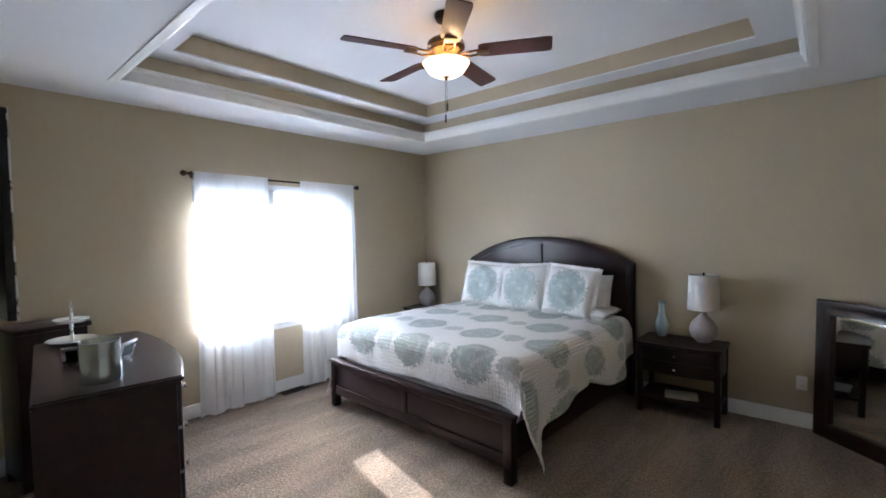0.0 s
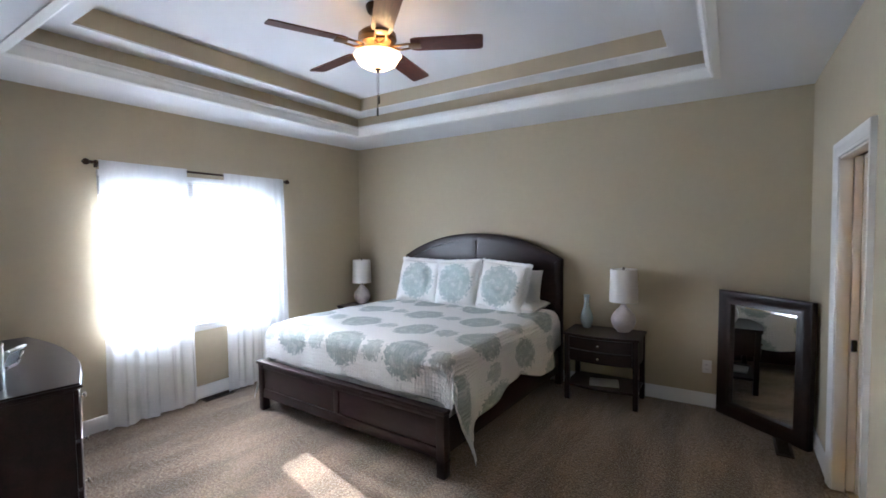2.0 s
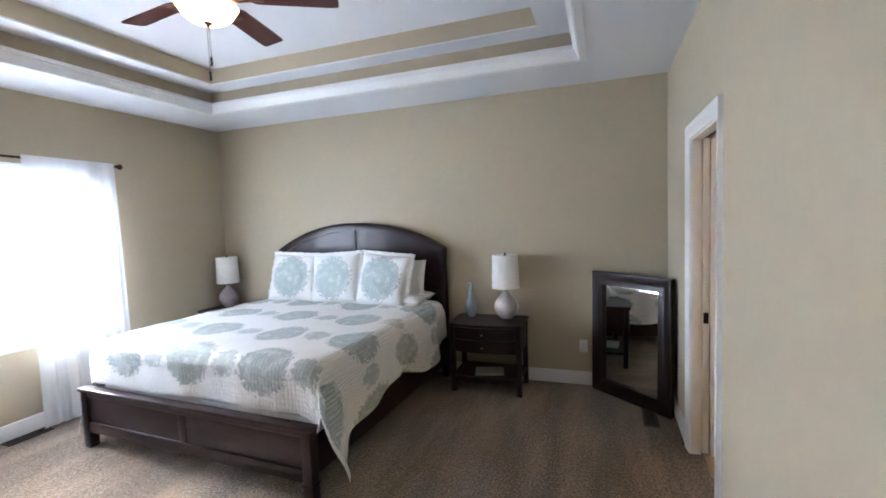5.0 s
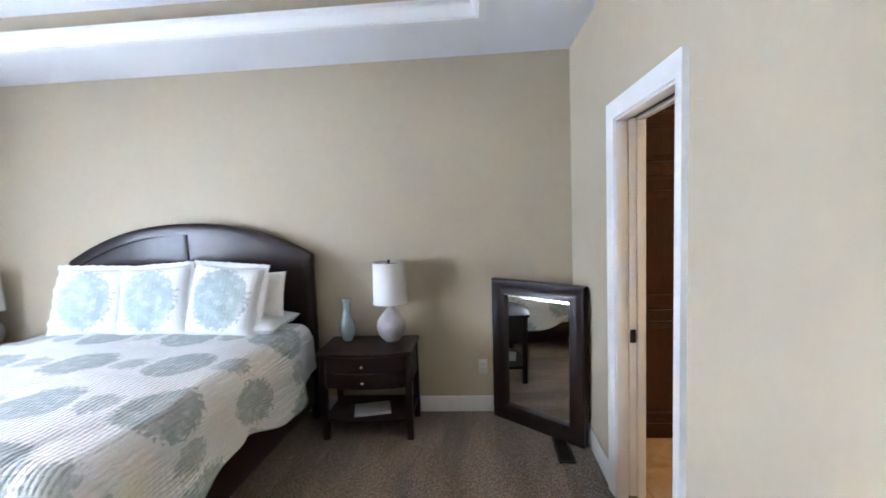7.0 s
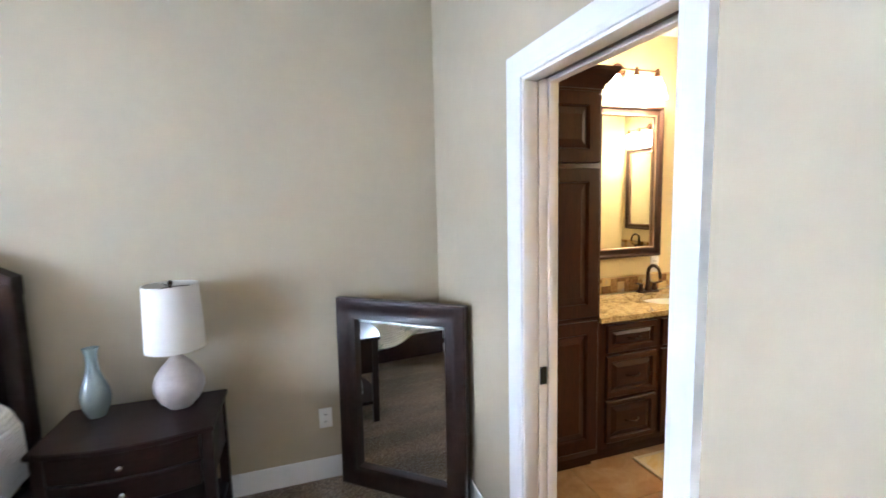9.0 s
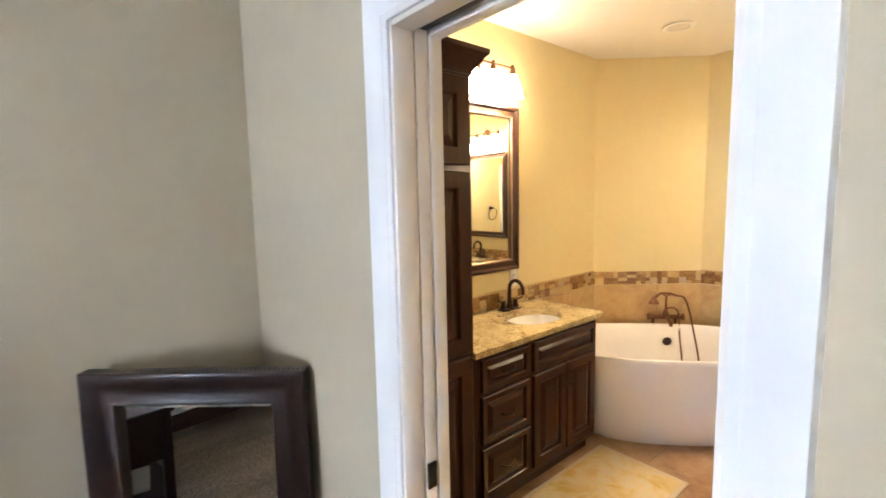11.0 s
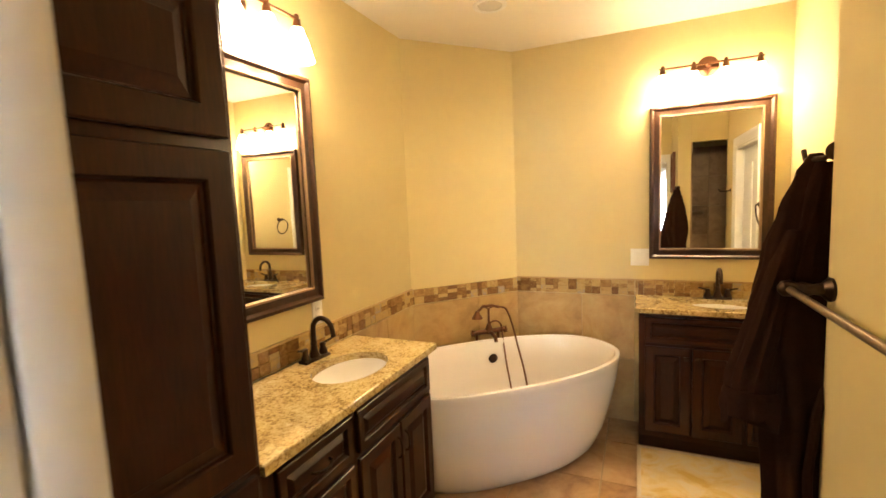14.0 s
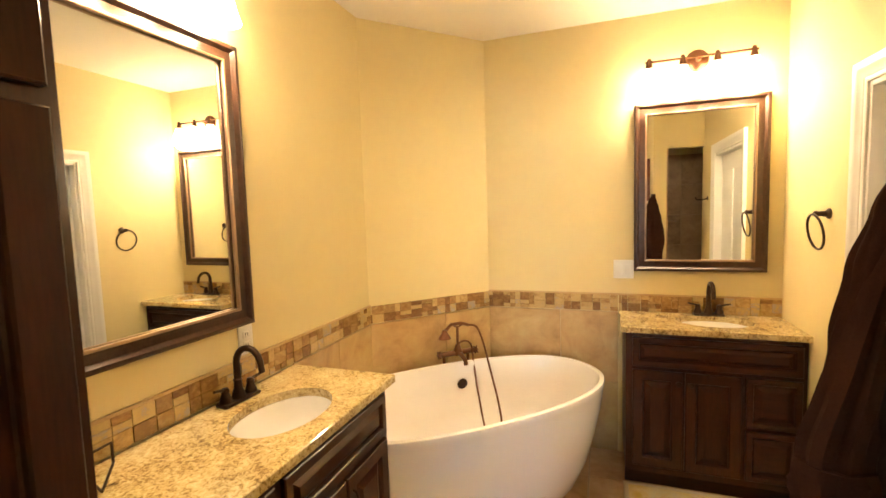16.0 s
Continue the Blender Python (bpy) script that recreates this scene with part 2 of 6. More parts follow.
PLASTIC = mat("white_plastic", (0.78, 0.77, 0.74), 0.35, spread=0.02, scale=8)
BLACK = mat("black_gloss_plastic", (0.008, 0.008, 0.009), 0.15, spread=0.1, scale=6)
LINEN = mat("white_linen_shade", (0.78, 0.76, 0.72), 0.9, spread=0.04, scale=30, bump=0.25, bump_scale=420)
CERAMIC = mat("crackled_grey_ceramic", (0.42, 0.38, 0.37), 0.42, spread=0.22, scale=22, bump=0.25, bump_scale=90)
CELADON = mat("celadon_glaze", (0.33, 0.41, 0.42), 0.14, spread=0.12, scale=14, coat=0.6)
COTTON = mat("white_cotton", (0.76, 0.75, 0.72), 0.92, spread=0.04, scale=12, bump=0.3, bump_scale=260)
TERRY = mat("brown_terry_cloth", (0.026, 0.0105, 0.006), 0.98, spread=0.3, scale=18, bump=0.3, bump_scale=520, spec=0.05)
QUILT = quilted("medallion_quilt_cotton", (0.64, 0.53), 0.186, 0.32, (0.74, 0.73, 0.70), (0.33, 0.38, 0.36), 2.1)
SHAM = quilted("medallion_sham_cotton", (1.6, 1.6), 0.215, 0.0, (0.74, 0.73, 0.70), (0.35, 0.42, 0.405), 0.5)
GRANITE = speckle("gold_speckled_granite", [(0.27, (0.085, 0.050, 0.018)), (0.39, (0.27, 0.178, 0.065)), (0.49, (0.48, 0.36, 0.155)), (0.61, (0.60, 0.48, 0.25)), (0.78, (0.68, 0.60, 0.40))], 56, 0.12, 0.5, distortion=1.4)
STONE = speckle("tan_stone_tile", [(0.25, (0.34, 0.205, 0.078)), (0.45, (0.46, 0.298, 0.118)), (0.62, (0.52, 0.362, 0.158)), (0.8, (0.57, 0.425, 0.215))], 3.2, 0.36, 0.1, 0.07, 0.12)
FLOOR_TILE = speckle("terracotta_floor_tile", [(0.25, (0.26, 0.14, 0.07)), (0.45, (0.40, 0.24, 0.12)), (0.62, (0.48, 0.31, 0.17)), (0.8, (0.55, 0.39, 0.24))], 3.5, 0.30, 0.15, 0.18, 0.12)
SHOWER_TILE = speckle("brown_shower_tile", [(0.25, (0.22, 0.130, 0.066)), (0.5, (0.36, 0.225, 0.122)), (0.8, (0.48, 0.325, 0.19))], 3.0, 0.35, 0.1, 0.2, 0.12)
GROUT = mat("sand_grout", (0.36, 0.27, 0.17), 0.9, spread=0.12, scale=30, bump=0.4, bump_scale=300)
MOSAIC = speckle("glass_and_stone_mosaic", [(0.14, (0.20, 0.105, 0.040)), (0.30, (0.29, 0.165, 0.062)), (0.46, (0.35, 0.215, 0.085)), (0.58, (0.46, 0.31, 0.125)), (0.72, (0.54, 0.385, 0.165)), (0.82, (0.47, 0.335, 0.150)), (0.88, (0.40, 0.34, 0.28))], 2.0, 0.24, 0.2, 0.74)
RUG = speckle("cream_and_yellow_bath_mat", [(0.35, (0.60, 0.40, 0.12)), (0.5, (0.68, 0.54, 0.28)), (0.65, (0.66, 0.58, 0.42))], 5.0, 0.98, 0, 0, 0.8, 1.2)
RUG_EDGE = mat("cream_mat_edge", (0.62, 0.52, 0.36), 0.95, spread=0.08, scale=20, bump=0.5, bump_scale=300)
VINYL = mat("white_vinyl_window", (0.78, 0.79, 0.80), 0.4, spread=0.01, scale=3, fine=0.01)
def slat_material():
    m = bpy.data.materials.new("white_blind_slat")
    m.use_nodes = True
    n, l = m.node_tree.nodes, m.node_tree.links
    b, out = n["Principled BSDF"], n["Material Output"]
    b.inputs["Base Color"].default_value, b.inputs["Roughness"].default_value = (0.66, 0.67, 0.69, 1), 0.4
    t, mix = n.new("ShaderNodeBsdfTranslucent"), n.new("ShaderNodeMixShader")
    t.inputs[0].default_value, mix.inputs[0].default_value = (0.85, 0.87, 0.9, 1), 0.02
    l.new(b.outputs[0], mix.inputs[1]), l.new(t.outputs[0], mix.inputs[2]), l.new(mix.outputs[0], out.inputs[0])
    return m


SLAT = slat_material()
GRILLE = mat("brown_metal_register", (0.045, 0.032, 0.022), 0.45, 0.5, 0.15, 20)
PAPER = mat("grey_magazine_paper", (0.48, 0.49, 0.48), 0.5, spread=0.2, scale=14)
PRINT = mat("aged_print_paper", (0.55, 0.42, 0.22), 0.7, spread=0.15, scale=9)
PICWOOD = wood("reddish_picture_wood", (0.10, 0.028, 0.012), (0.19, 0.060, 0.026), 0.4, (6, 6, 3), 0.2)
BOWL = glow("alabaster_glass_lit", (1.0, 0.66, 0.30), 1.3, (0.85, 0.68, 0.42))
SHADE_LIT = glow("frosted_shade_lit", (1.0, 0.82, 0.56), 3.8)


def carpet_material():
    m = mat("beige_cut_pile_carpet", (0.238, 0.176, 0.122), 0.98, spread=0.16, scale=2.2, spec=0.05, fine=0.12)
    n, l = m.node_tree.nodes, m.node_tree.links
    b = n["Principled BSDF"]
    b.inputs["Sheen Weight"].default_value, b.inputs["Sheen Roughness"].default_value = 0.45, 0.4
    co = n.new("ShaderNodeTexCoord")
    tuft, clump = n.new("ShaderNodeTexVoronoi"), n.new("ShaderNodeTexNoise")
    tuft.inputs["Scale"].default_value, clump.inputs["Scale"].default_value, clump.inputs["Detail"].default_value = 170, 75, 4
    l.new(co.outputs["Object"], tuft.inputs["Vector"]), l.new(co.outputs["Object"], clump.inputs["Vector"])
    add = n.new("ShaderNodeMath")
    l.new(tuft.outputs["Distance"], add.inputs[0]), l.new(clump.outputs["Fac"], add.inputs[1])
    bp = n.new("ShaderNodeBump")
    bp.inputs["Strength"].default_value, bp.inputs["Distance"].default_value = 0.8, 0.006
    l.new(add.outputs[0], bp.inputs["Height"]), l.new(bp.outputs[0], b.inputs["Normal"])
    src = b.inputs["Base Color"].links[0].from_socket
    mul = n.new("ShaderNodeMix")
    mul.data_type, mul.blend_type = "RGBA", "MULTIPLY"
    mul.inputs["Factor"].default_value = 1.0
    ramp = n.new("ShaderNodeValToRGB")
    ramp.color_ramp.elements[0].position, ramp.color_ramp.elements[1].position = 0.35, 0.7
    ramp.color_ramp.elements[0].color, ramp.color_ramp.elements[1].color = (0.46, 0.44, 0.43, 1), (1.36, 1.36, 1.36, 1)
    l.new(clump.outputs["Fac"], ramp.inputs[0]), l.new(ramp.outputs[0], b.inputs["Sheen Tint"])
    lane, lmap = n.new("ShaderNodeTexNoise"), n.new("ShaderNodeMapping")
    lmap.inputs["Scale"].default_value, lmap.inputs["Rotation"].default_value = (4.5, 0.9, 1.0), (0, 0, radians(-14))
    lane.inputs["Scale"].default_value, lane.inputs["Detail"].default_value = 1.0, 2
    l.new(co.outputs["Object"], lmap.inputs[0]), l.new(lmap.outputs[0], lane.inputs["Vector"])
    lr, lm = n.new("ShaderNodeMapRange"), n.new("ShaderNodeMix")
    lr.inputs["From Min"].default_value, lr.inputs["From Max"].default_value = 0.42, 0.58
    lr.inputs["To Min"].default_value, lr.inputs["To Max"].default_value = 0.76, 1.22
    lm.data_type, lm.blend_type = "RGBA", "MULTIPLY"
    lm.inputs["Factor"].default_value = 1.0
    l.new(lane.outputs["Fac"], lr.inputs["Value"]), l.new(src, lm.inputs["A"]), l.new(lr.outputs[0], lm.inputs["B"])
    src = lm.outputs["Result"]
    l.new(src, mul.inputs["A"]), l.new(ramp.outputs[0], mul.inputs["B"]), l.new(mul.outputs["Result"], b.inputs["Base Color"])
    return m


def sheer_material():
    m = bpy.data.materials.new("white_sheer_voile")
    m.use_nodes = True
    n, l = m.node_tree.nodes, m.node_tree.links
    out = n["Material Output"]
    n.remove(n["Principled BSDF"])
    co, t = n.new("ShaderNodeTexCoord"), n.new("ShaderNodeTexNoise")
    t.inputs["Scale"].default_value = 60
    l.new(co.outputs["Object"], t.inputs["Vector"])
    clear, dif, trl = n.new("ShaderNodeBsdfTransparent"), n.new("ShaderNodeBsdfDiffuse"), n.new("ShaderNodeBsdfTranslucent")
    dif.inputs[0].default_value = trl.inputs[0].default_value = (0.86, 0.87, 0.89, 1)
    cloth, mix = n.new("ShaderNodeMixShader"), n.new("ShaderNodeMixShader")
    cloth.inputs[0].default_value = 0.5
    l.new(dif.outputs[0], cloth.inputs[1]), l.new(trl.outputs[0], cloth.inputs[2])
    r = n.new("ShaderNodeMapRange")
    r.inputs["To Min"].default_value, r.inputs["To Max"].default_value = 0.84, 0.94
    l.new(t.outputs["Fac"], r.inputs["Value"]), l.new(r.outputs[0], mix.inputs[0])
    l.new(clear.outputs[0], mix.inputs[1]), l.new(cloth.outputs[0], mix.inputs[2]), l.new(mix.outputs[0], out.inputs[0])
    return m


def glass_material(name, tint=(1, 1, 1)):
    m = bpy.data.materials.new(name)
    m.use_nodes = True
    b = m.node_tree.nodes["Principled BSDF"]
    b.inputs["Transmission Weight"].default_value, b.inputs["Roughness"].default_value, b.inputs["IOR"].default_value = 1.0, 0.0, 1.45
    b.inputs["Base Color"].default_value = (*tint, 1)
    return m


CARPET, SHEER, GLASS, BLUEGLASS = carpet_material(), sheer_material(), glass_material("window_glass"), mat("mercury_glass", (0.42, 0.47, 0.46), 0.18, 0.85, 0.35, 14)

# ---- mesh tools ----


def box(bm, a, b, bevel=0.0):
    x0, x1 = sorted((a[0], b[0]))
    y0, y1 = sorted((a[1], b[1]))
    z0, z1 = sorted((a[2], b[2]))
    v = [bm.verts.new(p) for p in ((x0, y0, z0), (x1, y0, z0), (x1, y1, z0), (x0, y1, z0), (x0, y0, z1), (x1, y0, z1), (x1, y1, z1), (x0, y1, z1))]
    f = [bm.faces.new([v[i] for i in q]) for q in ((3, 2, 1, 0), (4, 5, 6, 7), (0, 1, 5, 4), (1, 2, 6, 5), (2, 3, 7, 6), (3, 0, 4, 7))]
    if bevel:
        e = list({e for q in f for e in q.edges})
        bmesh.ops.bevel(bm, geom=e, offset=bevel, segments=2, profile=0.5, affect="EDGES")


def ngon_prism(bm, poly, lift):
    """A flat outline (list of 3D points) pushed along a vector."""
    lo = [bm.verts.new(p) for p in poly]
    hi = [bm.verts.new(Vector(p) + Vector(lift)) for p in poly]
    bm.faces.new(lo[::-1]), bm.faces.new(hi)
    for i in range(len(poly)):
        j = (i + 1) % len(poly)
        bm.faces.new((lo[i], lo[j], hi[j], hi[i]))
    bmesh.ops.recalc_face_normals(bm, faces=bm.faces[:])


def lathe(bm, profile, seg=24, m=Matrix.Identity(4), sx=1.0, sy=1.0):
    """Turned shape: (radius, height) pairs round z, then moved by m."""
    rings = []
    for r, z in profile:
        if r < 1e-5:
            rings.append([bm.verts.new(m @ Vector((0, 0, z)))])
        else:
            rings.append([bm.verts.new(m @ Vector((r * sx * math.cos(2 * math.pi * i / seg), r * sy * math.sin(2 * math.pi * i / seg), z))) for i in range(seg)])
    for a, b in zip(rings, rings[1:]):
        for i in range(seg):
            j = (i + 1) % seg
            if len(a) == 1 and len(b) == 1:
                continue
            if len(a) == 1:
                bm.faces.new((a[0], b[j], b[i]))
            elif len(b) == 1:
                bm.faces.new((a[i], a[j], b[0]))
            else:
                bm.faces.new((a[i], a[j], b[j], b[i]))
    bmesh.ops.recalc_face_normals(bm, faces=bm.faces[:])


def tube(bm, pts, r, seg=10, taper=1.0):
    """A round bar along a line of points."""
    pts = [Vector(p) for p in pts]
    rings, side = [], None
    for i, p in enumerate(pts):
        d = (pts[min(i + 1, len(pts) - 1)] - pts[max(i - 1, 0)]).normalized()
        if side is None:
            side = d.orthogonal().normalized()
        side = (side - d * side.dot(d)).normalized()
        up = d.cross(side)
        rr = r * (1 + (taper - 1) * i / max(1, len(pts) - 1))
        rings.append([bm.verts.new(p + rr * (side * math.cos(2 * math.pi * k / seg) + up * math.sin(2 * math.pi * k / seg))) for k in range(seg)])
    for a, b in zip(rings, rings[1:]):
        for k in range(seg):
            bm.faces.new((a[k], a[(k + 1) % seg], b[(k + 1) % seg], b[k]))
    bm.faces.new(rings[0][::-1]), bm.faces.new(rings[-1])
    bmesh.ops.recalc_face_normals(bm, faces=bm.faces[:])


def arc(c, u, v, r, a0, a1, n=12):
    c, u, v = Vector(c), Vector(u), Vector(v)
    return [c + r * (u * math.cos(radians(a0 + (a1 - a0) * i / n)) + v * math.sin(radians(a0 + (a1 - a0) * i / n))) for i in range(n + 1)]


def moulding(bm, path, profile, closed=False):
    """Sweeps a profile of (out, up) along a level path of (x, y, z) with mitred corners; out is to the path's left."""
    n = len(path)
    rings = []
    for i in range(n):
        p = Vector(path[i])
        a = Vector(path[i - 1]) if (closed or i > 0) else None
        c = Vector(path[(i + 1) % n]) if (closed or i < n - 1) else None
        d0 = (p - a).normalized() if a is not None else (c - p).normalized()
        d1 = (c - p).normalized() if c is not None else d0
        n0, n1 = Vector((-d0.y, d0.x, 0)), Vector((-d1.y, d1.x, 0))
        m = n0 + n1
        m = m / max(0.2, m.dot(n0))
        rings.append([bm.verts.new(p + m * o + Vector((0, 0, h))) for o, h in profile])
    k = len(profile)
    for i in range(n if closed else n - 1):
        a, b = rings[i], rings[(i + 1) % n]
        for j in range(k):
            bm.faces.new((a[j], b[j], b[(j + 1) % k], a[(j + 1) % k]))
    if not closed:
        bm.faces.new(rings[0]), bm.faces.new(rings[-1][::-1])
    bmesh.ops.recalc_face_normals(bm, faces=bm.faces[:])


def smooth(me, angle=35):
    for p in me.polygons:
        p.use_smooth = True
    me.set_sharp_from_angle(angle=radians(angle))


def part(name, bm, material, parent=None, label="", soft=True):
    me = bpy.data.meshes.new(name)
    bm.to_mesh(me)
    bm.free()
    if soft:
        smooth(me)
    me.materials.append(material)
    ob = new(name, me)
    if parent is not None:
        ob.parent = parent
    if label:
        tagged(ob, label)
    return ob


def made(name, material, parent=None, label="", *boxes, bevel=0.004):
    """A part made of boxes, each (x0, y0, z0, x1, y1, z1)."""
    bm = bmesh.new()
    for q in boxes:
        box(bm, q[:3], q[3:], bevel)
    return part(name, bm, material, parent, label)


def thing(name, label, category, m=Matrix.Identity(4), group="", kind=""):
    ob = tagged(new(name), label, category, group, kind)
    ob.matrix_world = m
    return ob


def structure(name, material, label, category, *boxes, bevel=0.0):
    bm = bmesh.new()
    for q in boxes:
        box(bm, q[:3], q[3:], bevel)
    return tagged(part(name, bm, material, None, "", False), label, category, "", "structure")


# ---- the two rooms ----
XW, XE, YN, YS, ZC = -4.03, 0.86, 4.59, -0.12, 2.73          # bedroom faces
XB, YB, XR, YP, ZB = 1.0, 4.49, 4.045, 2.235, 2.675          # bathroom faces
OX0, OX1, OY0, OY1 = -3.40, 0.208, 0.855, 3.94                 # lower tray
IX0, IX1, IY0, IY1 = -3.16, -0.09, 1.14, 3.73                # upper tray
Z2, Z3 = 2.94, 3.083
WY0, WY1, WZ0, WZ1 = 1.54, 3.12, 0.74, 2.16                  # window opening
DY0, DY1, DZ = 2.824, 3.528, 2.027                              # doorway

structure("floor", CARPET, "beige cut-pile carpet with vacuum marks", "carpet", (XW - 0.15, -1.6, -0.12, 0.93, YN + 0.1, 0.0))
structure("wall_west", TAN, "tan painted bedroom wall with a window", "wall", (XW - 0.16, YS - 0.1, 0, XW, WY0, 3.3), (XW - 0.16, WY1, 0, XW, YN + 0.12, 3.3), (XW - 0.16, WY0, 0, XW, WY1, WZ0), (XW - 0.16, WY0, WZ1, XW, WY1, 3.3))
structure("wall_north", TAN, "tan painted bedroom wall behind the bed", "wall", (XW, YN, 0, XE + 0.04, YN + 0.12, 3.3))
structure("wall_south", TAN, "tan painted bedroom wall behind the dresser", "wall", (XW, YS - 0.1, 0, -0.55, YS, 3.3))
structure("wall_entry", TAN, "tan painted walls of the entry recess", "wall", (-0.65, -1.5, 0, -0.55, YS - 0.1, 2.73), (-0.65, -1.6, 0, XE, -1.5, 2.73))
structure("wall_east", TAN, "tan painted bedroom wall with a pocket doorway", "wall", (XE, -1.6, 0, XE + 0.07, DY0, 3.3), (XE, DY1 + 0.012, 0, XE + 0.04, YN, 3.3), (XE, DY0, DZ, XE + 0.04, DY1 + 0.012, 3.3), (XE + 0.04, DY0, DZ + 0.05, XE + 0.07, YN, 3.3))

_c = bmesh.new()
for q in ((XW, YS, ZC, OX0, YN, Z2 + 0.1), (OX1, YS, ZC, XE, YN, Z2 + 0.1), (OX0, YS, ZC, OX1, OY0, Z2 + 0.1), (OX0, OY1, ZC, OX1, YN, Z2 + 0.1),
          (-0.55, -1.5, ZC, XE, YS, Z2 + 0.1)):
    box(_c, q[:3], q[3:])
for q in ((OX0, OY0, Z2, IX0, OY1, Z3 + 0.05), (IX1, OY0, Z2, OX1, OY1, Z3 + 0.05), (IX0, OY0, Z2, IX1, IY0, Z3 + 0.05), (IX0, IY1, Z2, IX1, OY1, Z3 + 0.05)):
    box(_c, q[:3], q[3:])
box(_c, (IX0, IY0, Z3), (IX1, IY1, Z3 + 0.12))
tagged(part("ceiling", _c, CEILING, None, "", False), "white painted two-step tray ceiling", "ceiling", "", "structure")


def ring_boxes(x0, y0, x1, y1, z0, z1, t):
    return ((x0, y0, z0, x0 + t, y1, z1), (x1 - t, y0, z0, x1, y1, z1), (x0 + t, y0, z0, x1 - t, y0 + t, z1), (x0 + t, y1 - t, z0, x1 - t, y1, z1))


structure("tray_riser_lower", TAN, "tan painted lower riser of the tray ceiling", "ceiling riser", *ring_boxes(OX0, OY0, OX1, OY1, ZC + 0.10, Z2, 0.004))
structure("tray_riser_upper", TAN, "tan painted upper riser of the tray ceiling", "ceiling riser", *ring_boxes(IX0, IY0, IX1, IY1, Z2 + 0.012, Z3, 0.004))
_t = bmesh.new()
moulding(_t, [(OX0, OY0, ZC), (OX1, OY0, ZC), (OX1, OY1, ZC), (OX0, OY1, ZC)],
         [(-0.035, -0.008), (0.012, -0.008), (0.016, -0.003), (0.026, 0.0), (0.030, 0.022), (0.046, 0.040), (0.050, 0.062), (0.062, 0.070), (0.064, 0.096), (0.0, 0.098), (0.0, 0.0), (-0.035, 0.0)], True)
tagged(part("trim_tray", _t, TRIM), "white crown moulding round the tray ceiling", "moulding", "", "structure")

BASE_PROFILE = [(0, 0), (0.016, 0), (0.016, 0.088), (0.012, 0.096), (0.012, 0.106), (0.005, 0.120), (0, 0.122)]
_t = bmesh.new()
moulding(_t, [(XE, DY1 + 0.09, 0), (XE, YN, 0), (XW, YN, 0), (XW, YS, 0), (-0.55, YS, 0), (-0.55, -1.5, 0), (XE, -1.5, 0), (XE, DY0 - 0.085, 0)], BASE_PROFILE)
tagged(part("baseboard", _t, TRIM), "white moulded baseboard round the bedroom", "baseboard", "", "structure")

# bathroom shell, drawn in the bathroom's own axes and set beside the bedroom
BATH = Matrix.Translation((0.07, 0.105, 0))
XBL = XB - 0.07


def bath(ob):
    """Sets a bathroom object in its place beside the bedroom."""
    ob.matrix_world = BATH @ ob.matrix_basis
    return ob


_ax = 3.408
bath(structure("floor_bath", GROUT, "sand-coloured grout bed under the bathroom tiles", "floor", (0.865, 1.1, -0.12, XR + 0.1, YB + 0.1, -0.004)))
bath(structure("wall_bath_north", YELLOW, "yellow painted bathroom wall over the long vanity", "wall", (XBL, YB, 0, _ax + 0.05, YB + 0.10, ZB + 0.1)))
_w = bmesh.new()
ngon_prism(_w, [(_ax, YB, 0), (XR, 3.913, 0), (XR + 0.1, 3.968, 0), (_ax + 0.06, YB + 0.1, 0)], (0, 0, ZB + 0.1))
bath(tagged(part("wall_bath_corner", _w, YELLOW, None, "", False), "yellow painted angled wall behind the bathtub", "wall", "", "structure"))
bath(structure("wall_bath_east", YELLOW, "yellow painted bathroom wall over the small vanity", "wall", (XR, YP - 0.1, 0, XR + 0.1, 3.97, ZB + 0.1)))
bath(structure("wall_bath_south", YELLOW, "yellow painted bathroom wall with a white door", "wall", (3.255, YP - 0.1, 0, XR, YP, ZB + 0.1), (1.90, YP - 0.1, 0, 2.43, YP, ZB + 0.1), (2.43, YP - 0.1, 2.0, 3.255, YP, ZB + 0.1)))
structure("wall_bath_west", YELLOW, "yellow painted bathroom side of the doorway wall", "wall", (XB - 0.03, 2.665, 0, XB, DY0, ZB + 0.1), (XB - 0.03, DY1 + 0.012, 0, XB, YB + 0.105, ZB + 0.1), (XB - 0.03, DY0, DZ, XB, DY1 + 0.012, ZB + 0.1), (XB - 0.03, 1.1, 2.16, XB, 2.665, ZB + 0.1))
bath(structure("wall_partition", YELLOW, "yellow painted partition beside the shower", "wall", (XBL, 2.565, 0, 1.97, 2.685, ZB + 0.1)))
bath(structure("ceiling_bath", BATH_CEILING, "cream painted bathroom ceiling", "ceiling", (XBL - 0.03, 1.1, ZB, XR + 0.1, YB + 0.1, ZB + 0.1)))
bath(structure("wall_shower", SHOWER_TILE, "dark brown tiled shower wall", "wall", (XBL - 0.03, 1.1, 0, XBL + 0.012, 2.55, 2.16), (XBL + 0.012, 2.55, 0, 1.965, 2.565, 2.16), (XBL, 1.0, 0, 1.9, 1.1, ZB), (1.9, 1.1, 0, 1.98, YP - 0.1, ZB)))

